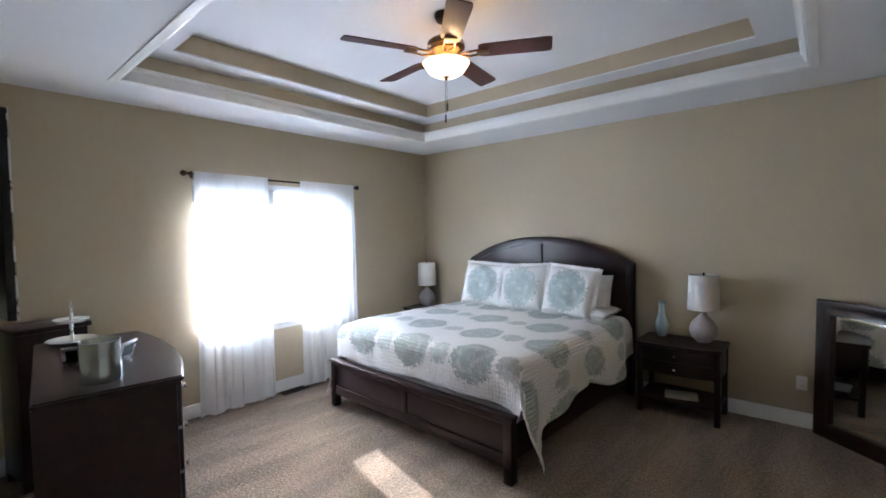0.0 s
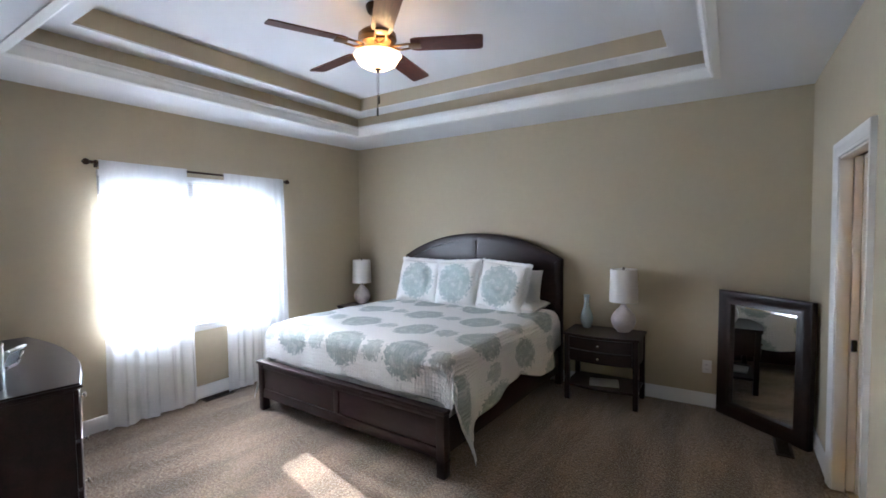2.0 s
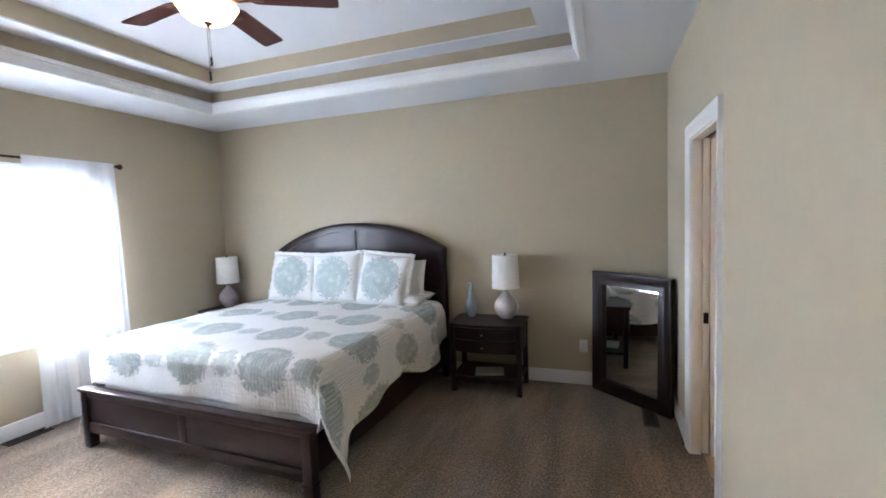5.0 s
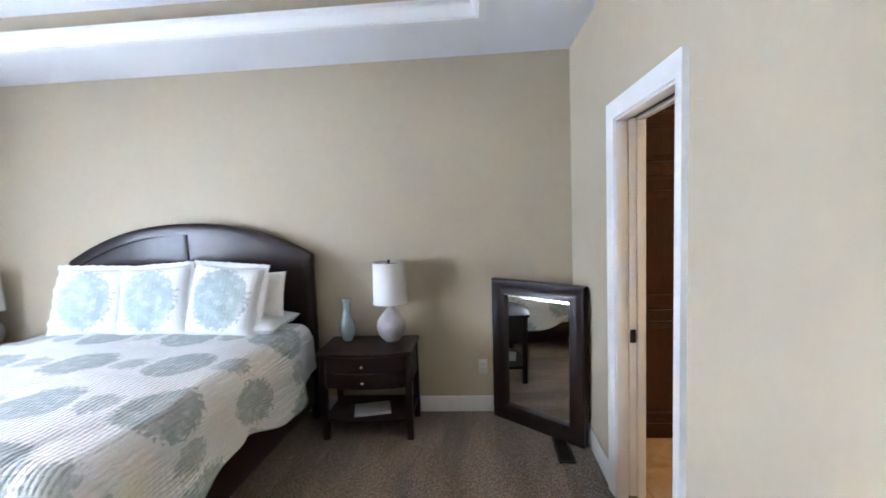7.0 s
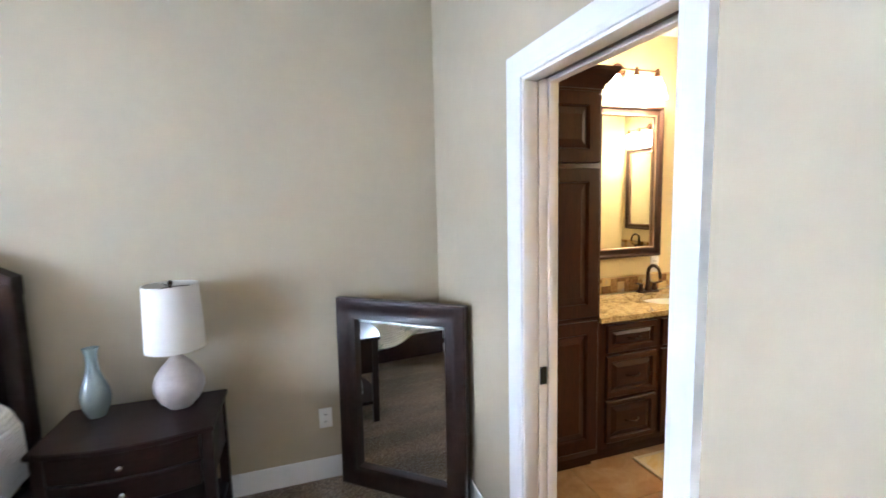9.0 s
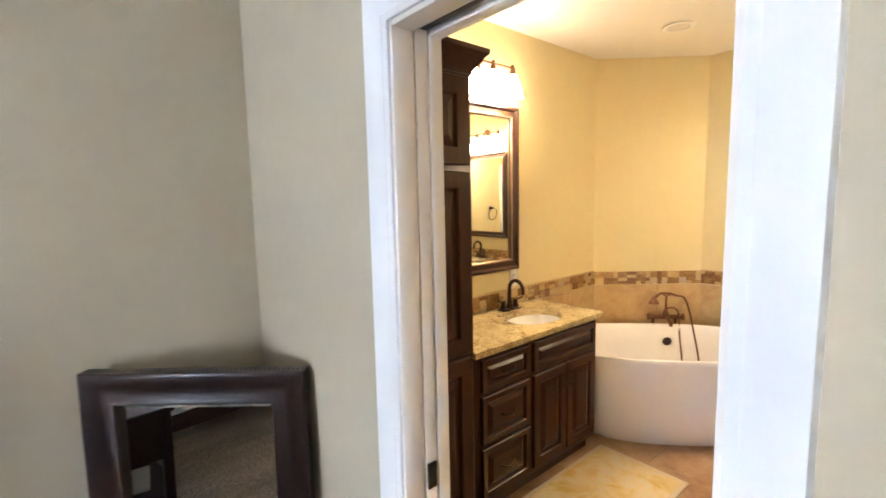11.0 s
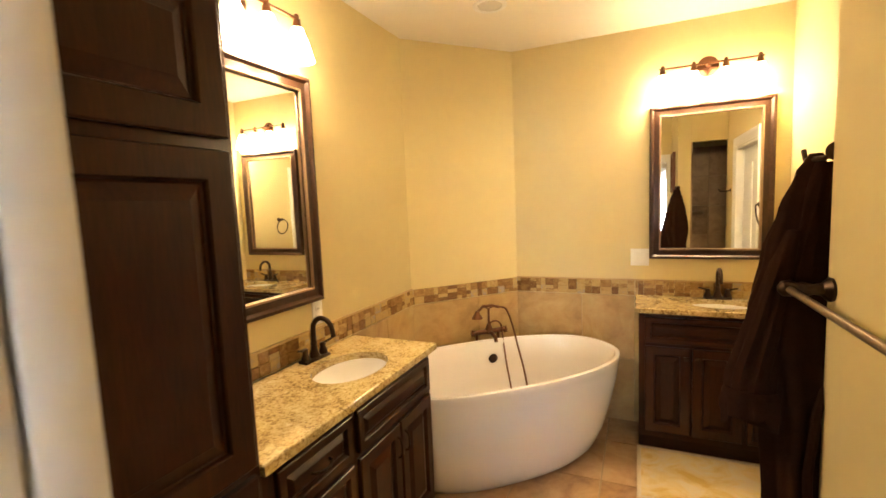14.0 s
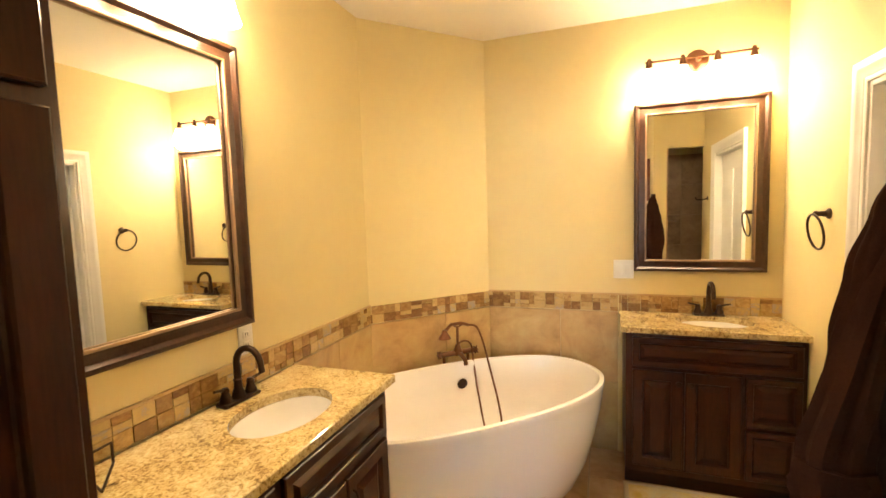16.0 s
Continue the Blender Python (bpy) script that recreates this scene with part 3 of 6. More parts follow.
# doorway: jambs, casings, pocket door
_d = thing("door_1", "white cased pocket doorway, door slid open", "doorway", kind="structure")
made("jamb", JAMB, _d, "", (XE - 0.002, DY0, 0, XB + 0.002, DY0 + 0.018, DZ), (XE - 0.002, DY1 - 0.006, 0, 0.918, DY1 + 0.012, DZ), (0.966, DY1 - 0.006, 0, XB + 0.002, DY1 + 0.012, DZ), (XE - 0.002, DY0 + 0.018, DZ - 0.018, 0.918, DY1 - 0.006, DZ), (0.966, DY0 + 0.018, DZ - 0.018, XB + 0.002, DY1 - 0.006, DZ), bevel=0.002)
made("head_track", GRILLE, _d, "dark metal sliding track", (0.925, DY0 + 0.018, DZ - 0.006, 0.959, DY1, DZ + 0.03), bevel=0.001)


def casing(parent, x, out, y0, y1, top, axis="x"):
    """Moulded door casing on the wall face at x, standing out along the sign of out."""
    prof = [(0.0, 0.0), (0.0, 0.010), (0.006, 0.013), (0.016, 0.013), (0.020, 0.016), (0.052, 0.018), (0.060, 0.023), (0.082, 0.023), (0.085, 0.0)]
    path = [(y0, 0.0), (y0, top), (y1, top), (y1, 0.0)]
    bm = bmesh.new()
    rings = []
    for i, (yy, zz) in enumerate(path):
        sy, sz = (-1 if i < 2 else 1), (1 if i in (1, 2) else 0)
        ring = []
        for o, h in prof:
            p = (x + out * h, yy + sy * o, zz + sz * o) if axis == "x" else (yy + sy * o, x + out * h, zz + sz * o)
            ring.append(bm.verts.new(p))
        rings.append(ring)
    for a, b in zip(rings, rings[1:]):
        for j in range(len(prof)):
            k = (j + 1) % len(prof)
            bm.faces.new((a[j], a[k], b[k], b[j]))
    bm.faces.new(rings[0]), bm.faces.new(rings[-1])
    bmesh.ops.recalc_face_normals(bm, faces=bm.faces[:])
    return part("casing", bm, TRIM, parent)


casing(_d, XE, -1, DY0 + 0.006, DY1 + 0.002, DZ - 0.006)
casing(_d, XB, 1, DY0 + 0.006, DY1 + 0.002, DZ - 0.006)
_pd = thing("pocket_door", "white pocket door slid back into the wall", "door", kind="structure")
made("leaf", JAMB, _pd, "", (0.923, DY1 - 0.004, 0.012, 0.961, 4.25, DZ + 0.02), bevel=0.002)
made("latch", BLACK, _pd, "black edge latch plate", (0.928, DY1 - 0.010, 0.865, 0.956, DY1 - 0.003, 0.935), bevel=0.001)

# second bathroom door, shut
_d2 = bath(thing("door_2", "white panelled bathroom door with moulded casing", "door", kind="structure"))
casing(_d2, YP, 1, 2.445, 3.25, 2.0, "y")
made("jamb", TRIM, _d2, "", (2.43, YP - 0.1, 0, 2.445, YP + 0.002, 2.0), (3.235, YP - 0.1, 0, 3.255, YP + 0.002, 2.0), (2.445, YP - 0.1, 1.98, 3.235, YP + 0.002, 2.0), bevel=0.002)
made("leaf", TRIM, _d2, "", (2.449, YP - 0.085, 0.01, 3.231, YP - 0.05, 1.978), bevel=0.003)
for _z0, _z1 in ((0.18, 0.82), (0.98, 1.84)):
    for _x0 in (2.555, 2.88):
        made("door_panel", TRIM, _d2, "", (_x0, YP - 0.052, _z0, _x0 + 0.25, YP - 0.042, _z1), bevel=0.006)
_b = bmesh.new()
lathe(_b, [(0.0, 0.0), (0.03, 0.0), (0.03, 0.008), (0.012, 0.014), (0.012, 0.045), (0.0, 0.045)], 16, pose(2.51, YP - 0.05, 0.96, -90))
tube(_b, [(2.51, YP - 0.01, 0.96), (2.545, YP - 0.004, 0.962), (2.615, YP - 0.008, 0.956)], 0.008)
part("door_handle", _b, BRONZE, _d2, "dark bronze lever handle")

# window with frame, glass, sill
_wn1 = thing("window_1", "white vinyl double window, blown bright by daylight", "window", kind="structure")
made("frame", VINYL, _wn1, "", (XW - 0.11, WY0, WZ0, XW - 0.05, WY0 + 0.05, WZ1), (XW - 0.11, WY1 - 0.05, WZ0, XW - 0.05, WY1, WZ1), (XW - 0.11, WY0 + 0.05, WZ1 - 0.05, XW - 0.05, WY1 - 0.05, WZ1), (XW - 0.11, WY0 + 0.05, WZ0, XW - 0.05, WY1 - 0.05, WZ0 + 0.05), (XW - 0.11, 2.225, WZ0 + 0.05, XW - 0.05, 2.350, WZ1 - 0.05))
for _y0, _y1 in ((WY0 + 0.05, 2.225), (2.350, WY1 - 0.05)):
    _p = made("pane", GLASS, _wn1, "", (XW - 0.085, _y0, WZ0 + 0.05, XW - 0.080, _y1, WZ1 - 0.05), bevel=0.0)
    _p.visible_shadow = False
made("sill", TRIM, _wn1, "", (XW - 0.05, WY0 + 0.02, WZ0 - 0.022, XW + 0.035, WY1 - 0.01, WZ0), (XW, WY0 + 0.03, WZ0 - 0.075, XW + 0.014, WY1 - 0.02, WZ0 - 0.022))

# ---- bedroom things ----


def raised_panel(name, parent, mat_, x0, z0, x1, z1, y, out=-1, rail=0.045, label="", lift=0.012, axis="y"):
    """A cabinet front: rails round a sunken field with a raised, bevelled middle. Lies in the plane y (or x) and faces out."""
    bm = bmesh.new()

    def P(a, h, c):
        return (a, y + out * h, c) if axis == "y" else (y + out * h, a, c)

    def loop(inset, h):
        return [bm.verts.new(P(a, h, c)) for a, c in ((x0 + inset, z0 + inset), (x1 - inset, z0 + inset), (x1 - inset, z1 - inset), (x0 + inset, z1 - inset))]

    rings = [loop(0, 0.0), loop(0, 0.014), loop(0.004, 0.018), loop(rail, 0.018), loop(rail + 0.004, 0.013), loop(rail + 0.007, 0.005), loop(rail + 0.012, 0.003), loop(rail + 0.012 + min(0.034, 0.10 * min(x1 - x0, z1 - z0)), 0.003 + lift), loop(rail + 0.015 + min(0.034, 0.10 * min(x1 - x0, z1 - z0)), 0.0045 + lift)]
    for a, b in zip(rings, rings[1:]):
        for i in range(4):
            bm.faces.new((a[i], a[(i + 1) % 4], b[(i + 1) % 4], b[i]))
    bm.faces.new(rings[-1]), bm.faces.new(rings[0][::-1])
    bmesh.ops.recalc_face_normals(bm, faces=bm.faces[:])
    return part(name, bm, mat_, parent, label, False)


# bed: frame, headboard, footboard
BX0, BX1, BF = -3.20, -1.12, 2.40
BED_TURN = Matrix.Translation((-2.16, 4.54, 0)) @ Matrix.Rotation(radians(-2.5), 4, "Z") @ Matrix.Translation((2.16, -4.54, 0))
bed = thing("bed", "king-size espresso wooden bed with an arched headboard", "bed", BED_TURN @ pose((BX0 + BX1) / 2, 3.4, 0))
_cx = (BX0 + BX1) / 2


def bedpart(name, bm, m, label=""):
    bmesh.ops.translate(bm, verts=bm.verts[:], vec=(-_cx, -3.4, 0))
    return part(name, bm, m, bed, label)


def arch(x):
    k = (x - _cx) / (1.03)
    return 1.30 + 0.27 * max(0.0, 1 - abs(k) ** 2.2)


_hx = [_cx - 1.03 + 2.06 * i / 40 for i in range(41)]
_b = bmesh.new()
ngon_prism(_b, [(_hx[0], 4.53, 0.40)] + [(_hx[-1], 4.53, 0.40)] + [(x, 4.53, arch(x) - 0.03) for x in reversed(_hx)], (0, 0.045, 0))
bedpart("headboard_panel", _b, ESPRESSO)
_b = bmesh.new()
_rings = []
for x in _hx:
    z = arch(x)
    _rings.append([_b.verts.new(p) for p in ((x, 4.505, z - 0.085), (x, 4.50, z - 0.02), (x, 4.51, z), (x, 4.583, z), (x, 4.585, z - 0.02), (x, 4.585, z - 0.085))])
for a, c in zip(_rings, _rings[1:]):
    for i in range(6):
        _b.faces.new((a[i], a[(i + 1) % 6], c[(i + 1) % 6], c[i]))
_b.faces.new(_rings[0]), _b.faces.new(_rings[-1])
bmesh.ops.recalc_face_normals(_b, faces=_b.faces[:])
bedpart("headboard_rail", _b, ESPRESSO)
for x in (_cx - 1.03, _cx + 0.965):
    _b = bmesh.new()
    box(_b, (x, 4.495, 0), (x + 0.065, 4.586, 1.275), 0.012)
    bedpart("headboard_post", _b, ESPRESSO_UP)
_b = bmesh.new()
box(_b, (_cx - 0.014, 4.520, 0.5), (_cx + 0.014, 4.53, 1.50), 0.003)
bedpart("headboard_stile", _b, ESPRESSO_UP)
_b = bmesh.new()
box(_b, (BX0 + 0.05, BF + 0.018, 0.13), (BX1 - 0.05, BF + 0.045, 0.42), 0.003)
bedpart("footboard_panel", _b, ESPRESSO)
for z0, z1, y0 in ((0.425, 0.452, BF - 0.012), (0.385, 0.425, BF + 0.006), (0.12, 0.20, BF + 0.006)):
    _b = bmesh.new()
    box(_b, (BX0 - (0.012 if z1 > 0.44 else -0.055), y0, z0), (BX1 + (0.012 if z1 > 0.44 else -0.055), BF + 0.066, z1), 0.006)
    bedpart("footboard_rail", _b, ESPRESSO)
_b = bmesh.new()
box(_b, (_cx - 0.03, BF + 0.009, 0.20), (_cx + 0.03, BF + 0.05, 0.385), 0.004)
bedpart("footboard_stile", _b, ESPRESSO_UP)
for x in (BX0, BX1 - 0.065):
    _b = bmesh.new()
    box(_b, (x, BF, 0.0), (x + 0.065, BF + 0.07, 0.425), 0.006)
    box(_b, (x - 0.004, BF - 0.004, 0.10), (x + 0.069, BF + 0.074, 0.112), 0.003)
    bedpart("leg", _b, ESPRESSO_UP)
for x in (BX0 + 0.02, BX1 - 0.05):
    _b = bmesh.new()
    box(_b, (x, BF + 0.07, 0.14), (x + 0.03, 4.465, 0.36), 0.005)
    bedpart("side_rail", _b, ESPRESSO)

mattress = thing("mattress", "white mattress and box spring under the quilt", "mattress", BED_TURN)
made("mattress_block", COTTON, mattress, "", (BX0 + 0.10, BF + 0.14, 0.46, BX1 - 0.10, 4.46, 0.73), bevel=0.04)
made("box_spring", COTTON, mattress, "", (BX0 + 0.08, BF + 0.12, 0.22, BX1 - 0.08, 4.46, 0.455), bevel=0.02)


def quilt():
    """A coverlet: flat on top, round over the edges, hanging at both sides with soft folds and a low corner at the foot."""
    top, rad = 0.775, 0.09
    x0, x1, y0, y1 = BX0 + 0.0, BX1 + 0.0, BF + 0.085, 4.40
    hw = (x1 - x0) / 2
    drop_side, drop_foot = 0.52, 0.30
    nu, nv = 110, 120
    su, sv0 = hw + drop_side, -drop_foot
    bm = bmesh.new()
    uvl = bm.loops.layers.uv.new("UVMap")
    grid = []

    def roll(d):
        """d metres of cloth past the start of the rounded edge: (out, down)."""
        q = rad * math.pi / 2
        if d <= 0:
            return d, 0.0
        if d < q:
            return rad * math.sin(d / rad), rad * (1 - math.cos(d / rad))
        return rad, rad + (d - q)

    for j in range(nv + 1):
        v = sv0 + (y1 - y0 - sv0) * j / nv
        row = []
        for i in range(nu + 1):
            s = -su + 2 * su * i / nu
            side = 1 if s > 0 else -1
            a = abs(s)
            ox, dz = roll(a - (hw - rad))
            oy, fz = roll(rad - v)
            x = _cx + side * ((hw - rad) + ox)
            y = (y0 + rad) - oy if v < rad else y0 + v
            z = top - dz
            foot_z = min(fz, 0.31)
            wave = noise.noise(Vector((s * 2.1, v * 2.3, 0.3))) * 0.017 + noise.noise(Vector((s * 6, v * 6, 4.1))) * 0.011
            if dz > rad:
                # hanging side: hem rises towards the head, folds run down
                y_f = max(0.0, min(1.0, (y - y0) / (y1 - y0)))
                hang = (dz - rad)
                hem = 0.80 + 0.16 * math.sin(y * 5.0 + 0.8) + 0.20 * max(0, 1 - y_f * 6) - 0.18 * y_f
                hang *= hem
                swing = 0.035 * math.sin(y * 8.2 + 0.6 * side) + 0.018 * math.sin(y * 17.0 + 1.3)
                x += side * (hang * (0.10 + 0.5 * swing / 0.05 * 0.12) + swing * min(1, hang * 3) * 0.6 + 0.012)
                z = top - rad - hang
                if fz > 0:
                    # the loose corner beyond the foot droops outside the post
                    z -= foot_z * 0.35
                    y = y0 + 0.05 - oy * 0.35 + 0.06 * math.sin(s * 9)
                    x += side * 0.05 * min(1.0, foot_z / 0.2)
            else:
                z -= foot_z + wave * (0.4 if dz > 0.02 else 1.0)
                if fz > rad:
                    y += 0.012 * math.sin(s * 9.0) + 0.006 * math.sin(s * 23.0)
                    y = max(y, BF + 0.078)
            z = max(z, 0.03)
            vert = bm.verts.new((x, y, z + (0 if dz > rad else 0.004)))
            row.append((vert, (s, v)))
        grid.append(row)
    for j in range(nv):
        for i in range(nu):
            q = (grid[j][i], grid[j][i + 1], grid[j + 1][i + 1], grid[j + 1][i])
            f = bm.faces.new([p[0] for p in q])
            for lp, p in zip(f.loops, q):
                lp[uvl].uv = p[1]
    bmesh.ops.recalc_face_normals(bm, faces=bm.faces[:])
    ob = part("quilt", bm, QUILT, None, "", True)
    sol = ob.modifiers.new("thickness", "SOLIDIFY")
    sol.thickness, sol.offset = 0.010, 1.0
    ob.matrix_world = BED_TURN
    return tagged(ob, "white quilt printed with grey-green medallions over the bed", "quilt")


quilt()


def cushion(w, h, t, puff=0.35, n=26, seed=0, flange=0.03):
    """A stuffed pillow, upright in xz, with pinched corners, creases and a flat flange; UVs in metres from its middle."""
    bm = bmesh.new()
    uvl = bm.loops.layers.uv.new("UVMap")
    for side in (-1, 1):
        g = []
        for j in range(n + 1):
            row = []
            for i in range(n + 1):
                u, v = -1 + 2 * i / n, -1 + 2 * j / n
                pinch = 1 - 0.07 * (abs(u) * (1 - v * v) ** 1.0) * 0.5
                x, z = u * w / 2 * (1 - 0.05 * (1 - v * v) * abs(u)), v * h / 2 * (1 - 0.05 * (1 - u * u) * abs(v))
                body = max(0.0, (1 - abs(u) ** 3.2) * (1 - abs(v) ** 3.2)) ** puff
                d = t / 2 * body + 0.004 + (0.022 * noise.noise(Vector((u * 2.4 + seed, v * 2.4, seed * 1.7))) + 0.007 * noise.noise(Vector((u * 7 + seed, v * 7, 3.0)))) * body
                row.append((bm.verts.new((x, side * d, z)), (x, z + (0 if side < 0 else 3.0))))
            g.append(row)
        for j in range(n):
            for i in range(n):
                q = (g[j][i], g[j][i + 1], g[j + 1][i + 1], g[j + 1][i])
                f = bm.faces.new([p[0] for p in q])
                for lp, p in zip(f.loops, q):
                    lp[uvl].uv = p[1]
    bmesh.ops.remove_doubles(bm, verts=bm.verts[:], dist=0.0085)
    bmesh.ops.recalc_face_normals(bm, faces=bm.faces[:])
    return bm


for k, (x, lean) in enumerate(((-2.74, 16), (-2.20, 15), (-1.64, 17))):
    _p = part("pillow_sham", cushion(0.56, 0.50, 0.17, 0.45, seed=k), SHAM)
    tagged(_p, "square white sham with a grey-green medallion, on the bed", "pillow", "shams on the bed")
    _fl = bmesh.new()
    _ring = []
    for _k in range(96):
        _s = _k / 96 * 4
        _c = ((-1 + 2 * (_s % 1), -1), (1, -1 + 2 * (_s % 1)), (1 - 2 * (_s % 1), 1), (-1, 1 - 2 * (_s % 1)))[int(_s)]
        _wv = 0.008 * math.sin(_k * 1.7 + k) + 0.006 * math.sin(_k * 0.6)
        _ring.append([_fl.verts.new((_c[0] * (0.262 + _e), (_wv if _e > 0.01 else 0) + _t, _c[1] * (0.232 + _e + (0.004 * math.sin(_k * 2.3) if _e > 0.01 else 0)))) for _e, _t in ((0.0, -0.006), (0.040, -0.002), (0.040, 0.002), (0.0, 0.006))])
    for _k in range(96):
        for _q in range(4):
            _fl.faces.new((_ring[_k][_q], _ring[_k][(_q + 1) % 4], _ring[(_k + 1) % 96][(_q + 1) % 4], _ring[(_k + 1) % 96][_q]))
    bmesh.ops.recalc_face_normals(_fl, faces=_fl.faces[:])
    part("flange", _fl, COTTON, _p, "rumpled white flange")
    _p.matrix_world = BED_TURN @ pose(x, 4.22 - 0.015 * k, 1.02, -lean, (2, -3, 4)[k], (3, 0, -5)[k])
for k, (x, y, lean) in enumerate(((-2.66, 4.36, 10), (-1.60, 4.35, 11))):
    _p = part("sleeping_pillow", cushion(0.66, 0.44, 0.14, 0.45, seed=k + 7), COTTON)
    tagged(_p, "plain white sleeping pillow behind the shams", "pillow", "plain pillows on the bed")
    _p.matrix_world = BED_TURN @ pose(x, y, 0.975, -lean, 0, 0)
_p = part("sleeping_pillow", cushion(0.66, 0.42, 0.12, 0.45, seed=11), COTTON)
tagged(_p, "plain white pillow lying flat at the headboard", "pillow", "plain pillows on the bed")
_p.matrix_world = BED_TURN @ pose(-1.57, 4.30, 0.83, -88, 0, 0)


def nightstand(m):
    """Bow-fronted nightstand with a drawer over an open shelf; its back lies at y = 0.4."""
    s = thing("nightstand", "espresso wooden nightstand with two drawers and a shelf", "nightstand", m, "nightstands beside the bed")
    w = 0.325

    def bow(x):
        return 0.0 - 0.055 * (1 - (x / w) ** 2)

    def slab(name, z0, z1, ext, mtl, b0=0.0):
        bm = bmesh.new()
        xs = [-w - ext + (2 * w + 2 * ext) * i / 16 for i in range(17)]
        ngon_prism(bm, [(x, bow(max(-w, min(w, x))) - ext + b0, z0) for x in xs] + [(w + ext, 0.40, z0), (-w - ext, 0.40, z0)], (0, 0, z1 - z0))
        bmesh.ops.bevel(bm, geom=[e for e in bm.edges if abs(e.verts[0].co.z - e.verts[1].co.z) < 1e-6], offset=0.004, segments=2, affect="EDGES")
        return part(name, bm, mtl, s)

    slab("top", 0.615, 0.64, 0.012, ESPRESSO)
    slab("shelf", 0.135, 0.16, -0.012, ESPRESSO)
    bm = bmesh.new()
    box(bm, (-w + 0.01, 0.02, 0.375), (w - 0.01, 0.395, 0.615), 0.003)
    part("case", bm, ESPRESSO, s)
    for z0, z1 in ((0.500, 0.607), (0.385, 0.492)):
        bm = bmesh.new()
        xs = [-w + 0.05 + (2 * w - 0.10) * i / 14 for i in range(15)]
        ngon_prism(bm, [(x, bow(x) + 0.004, z0) for x in xs] + [(w - 0.05, 0.03, z0), (-w + 0.05, 0.03, z0)], (0, 0, z1 - z0))
        bmesh.ops.bevel(bm, geom=bm.edges[:], offset=0.003, segments=1, affect="EDGES")
        d = part("drawer", bm, ESPRESSO, s)
        bm = bmesh.new()
        lathe(bm, [(0.0, 0.0), (0.005, 0.0), (0.005, 0.012), (0.010, 0.018), (0.011, 0.024), (0.006, 0.028), (0, 0.029)], 14, pose(0, bow(0) + 0.002, (z0 + z1) / 2, 90))
        part("knob", bm, CHROME, d, "polished nickel knob")
    for x in (-w, w - 0.045):
        for y0, y1 in ((0.0, 0.045), (0.35, 0.395)):
            bm = bmesh.new()
            box(bm, (x, y0, 0.0), (x + 0.045, y1, 0.615), 0.004)
            part("leg", bm, ESPRESSO_UP, s)
    return s


_n = nightstand(pose(-0.668, 4.13, 0))
copy_thing(_n, pose(-3.68, 4.13, 0))


def table_lamp(m):
    s = thing("table_lamp", "crackled grey gourd ceramic lamp with white drum shade", "lamp", m, "lamps on the nightstands")
    bm = bmesh.new()
    lathe(bm, [(0, 0), (0.052, 0), (0.058, 0.008), (0.085, 0.035), (0.107, 0.085), (0.110, 0.115), (0.098, 0.158), (0.070, 0.198), (0.040, 0.228), (0.024, 0.248), (0.022, 0.262), (0, 0.262)], 32)
    part("base", bm, CERAMIC, s)
    bm = bmesh.new()
    lathe(bm, [(0, 0.262), (0.014, 0.262), (0.014, 0.285), (0.007, 0.290), (0.005, 0.585), (0.010, 0.590), (0.011, 0.603), (0.0, 0.612)], 14)
    part("stem", bm, BRONZE, s)
    bm = bmesh.new()
    lathe(bm, [(0.127, 0.285), (0.117, 0.590), (0.1145, 0.590), (0.1245, 0.285), (0.127, 0.285)], 40)
    part("shade", bm, LINEN, s)
    bm = bmesh.new()
    for k in range(3):
        tube(bm, [(0, 0, 0.580), (0.115 * math.cos(k * 2.094), 0.115 * math.sin(k * 2.094), 0.580)], 0.002, 6)
    part("spider", bm, BRONZE, s)
    return s


_l = table_lamp(pose(-0.515, 4.40, 0.64))
copy_thing(_l, pose(-3.83, 4.40, 0.64))

_b = bmesh.new()
lathe(_b, [(0, 0), (0.034, 0), (0.040, 0.010), (0.056, 0.050), (0.062, 0.090), (0.056, 0.130), (0.040, 0.172), (0.028, 0.210), (0.023, 0.255), (0.024, 0.290), (0.032, 0.318), (0.034, 0.322), (0.029, 0.320), (0.019, 0.285), (0.018, 0.22), (0, 0.2)], 32)
vase = part("vase", _b, CELADON)
vase.location = (-0.86, 4.42, 0.64)
tagged(vase, "glossy pale blue-green celadon vase on the nightstand", "vase")

_b = bmesh.new()
box(_b, (-0.13, -0.10, 0), (0.13, 0.10, 0.008), 0.002)
box(_b, (-0.128, -0.098, 0.008), (0.124, 0.096, 0.015), 0.002)
mag = part("magazine", _b, PAPER)
mag.matrix_world = pose(-0.66, 4.27, 0.16, 0, 0, 14)
tagged(mag, "thin grey magazine on the nightstand shelf", "magazine")


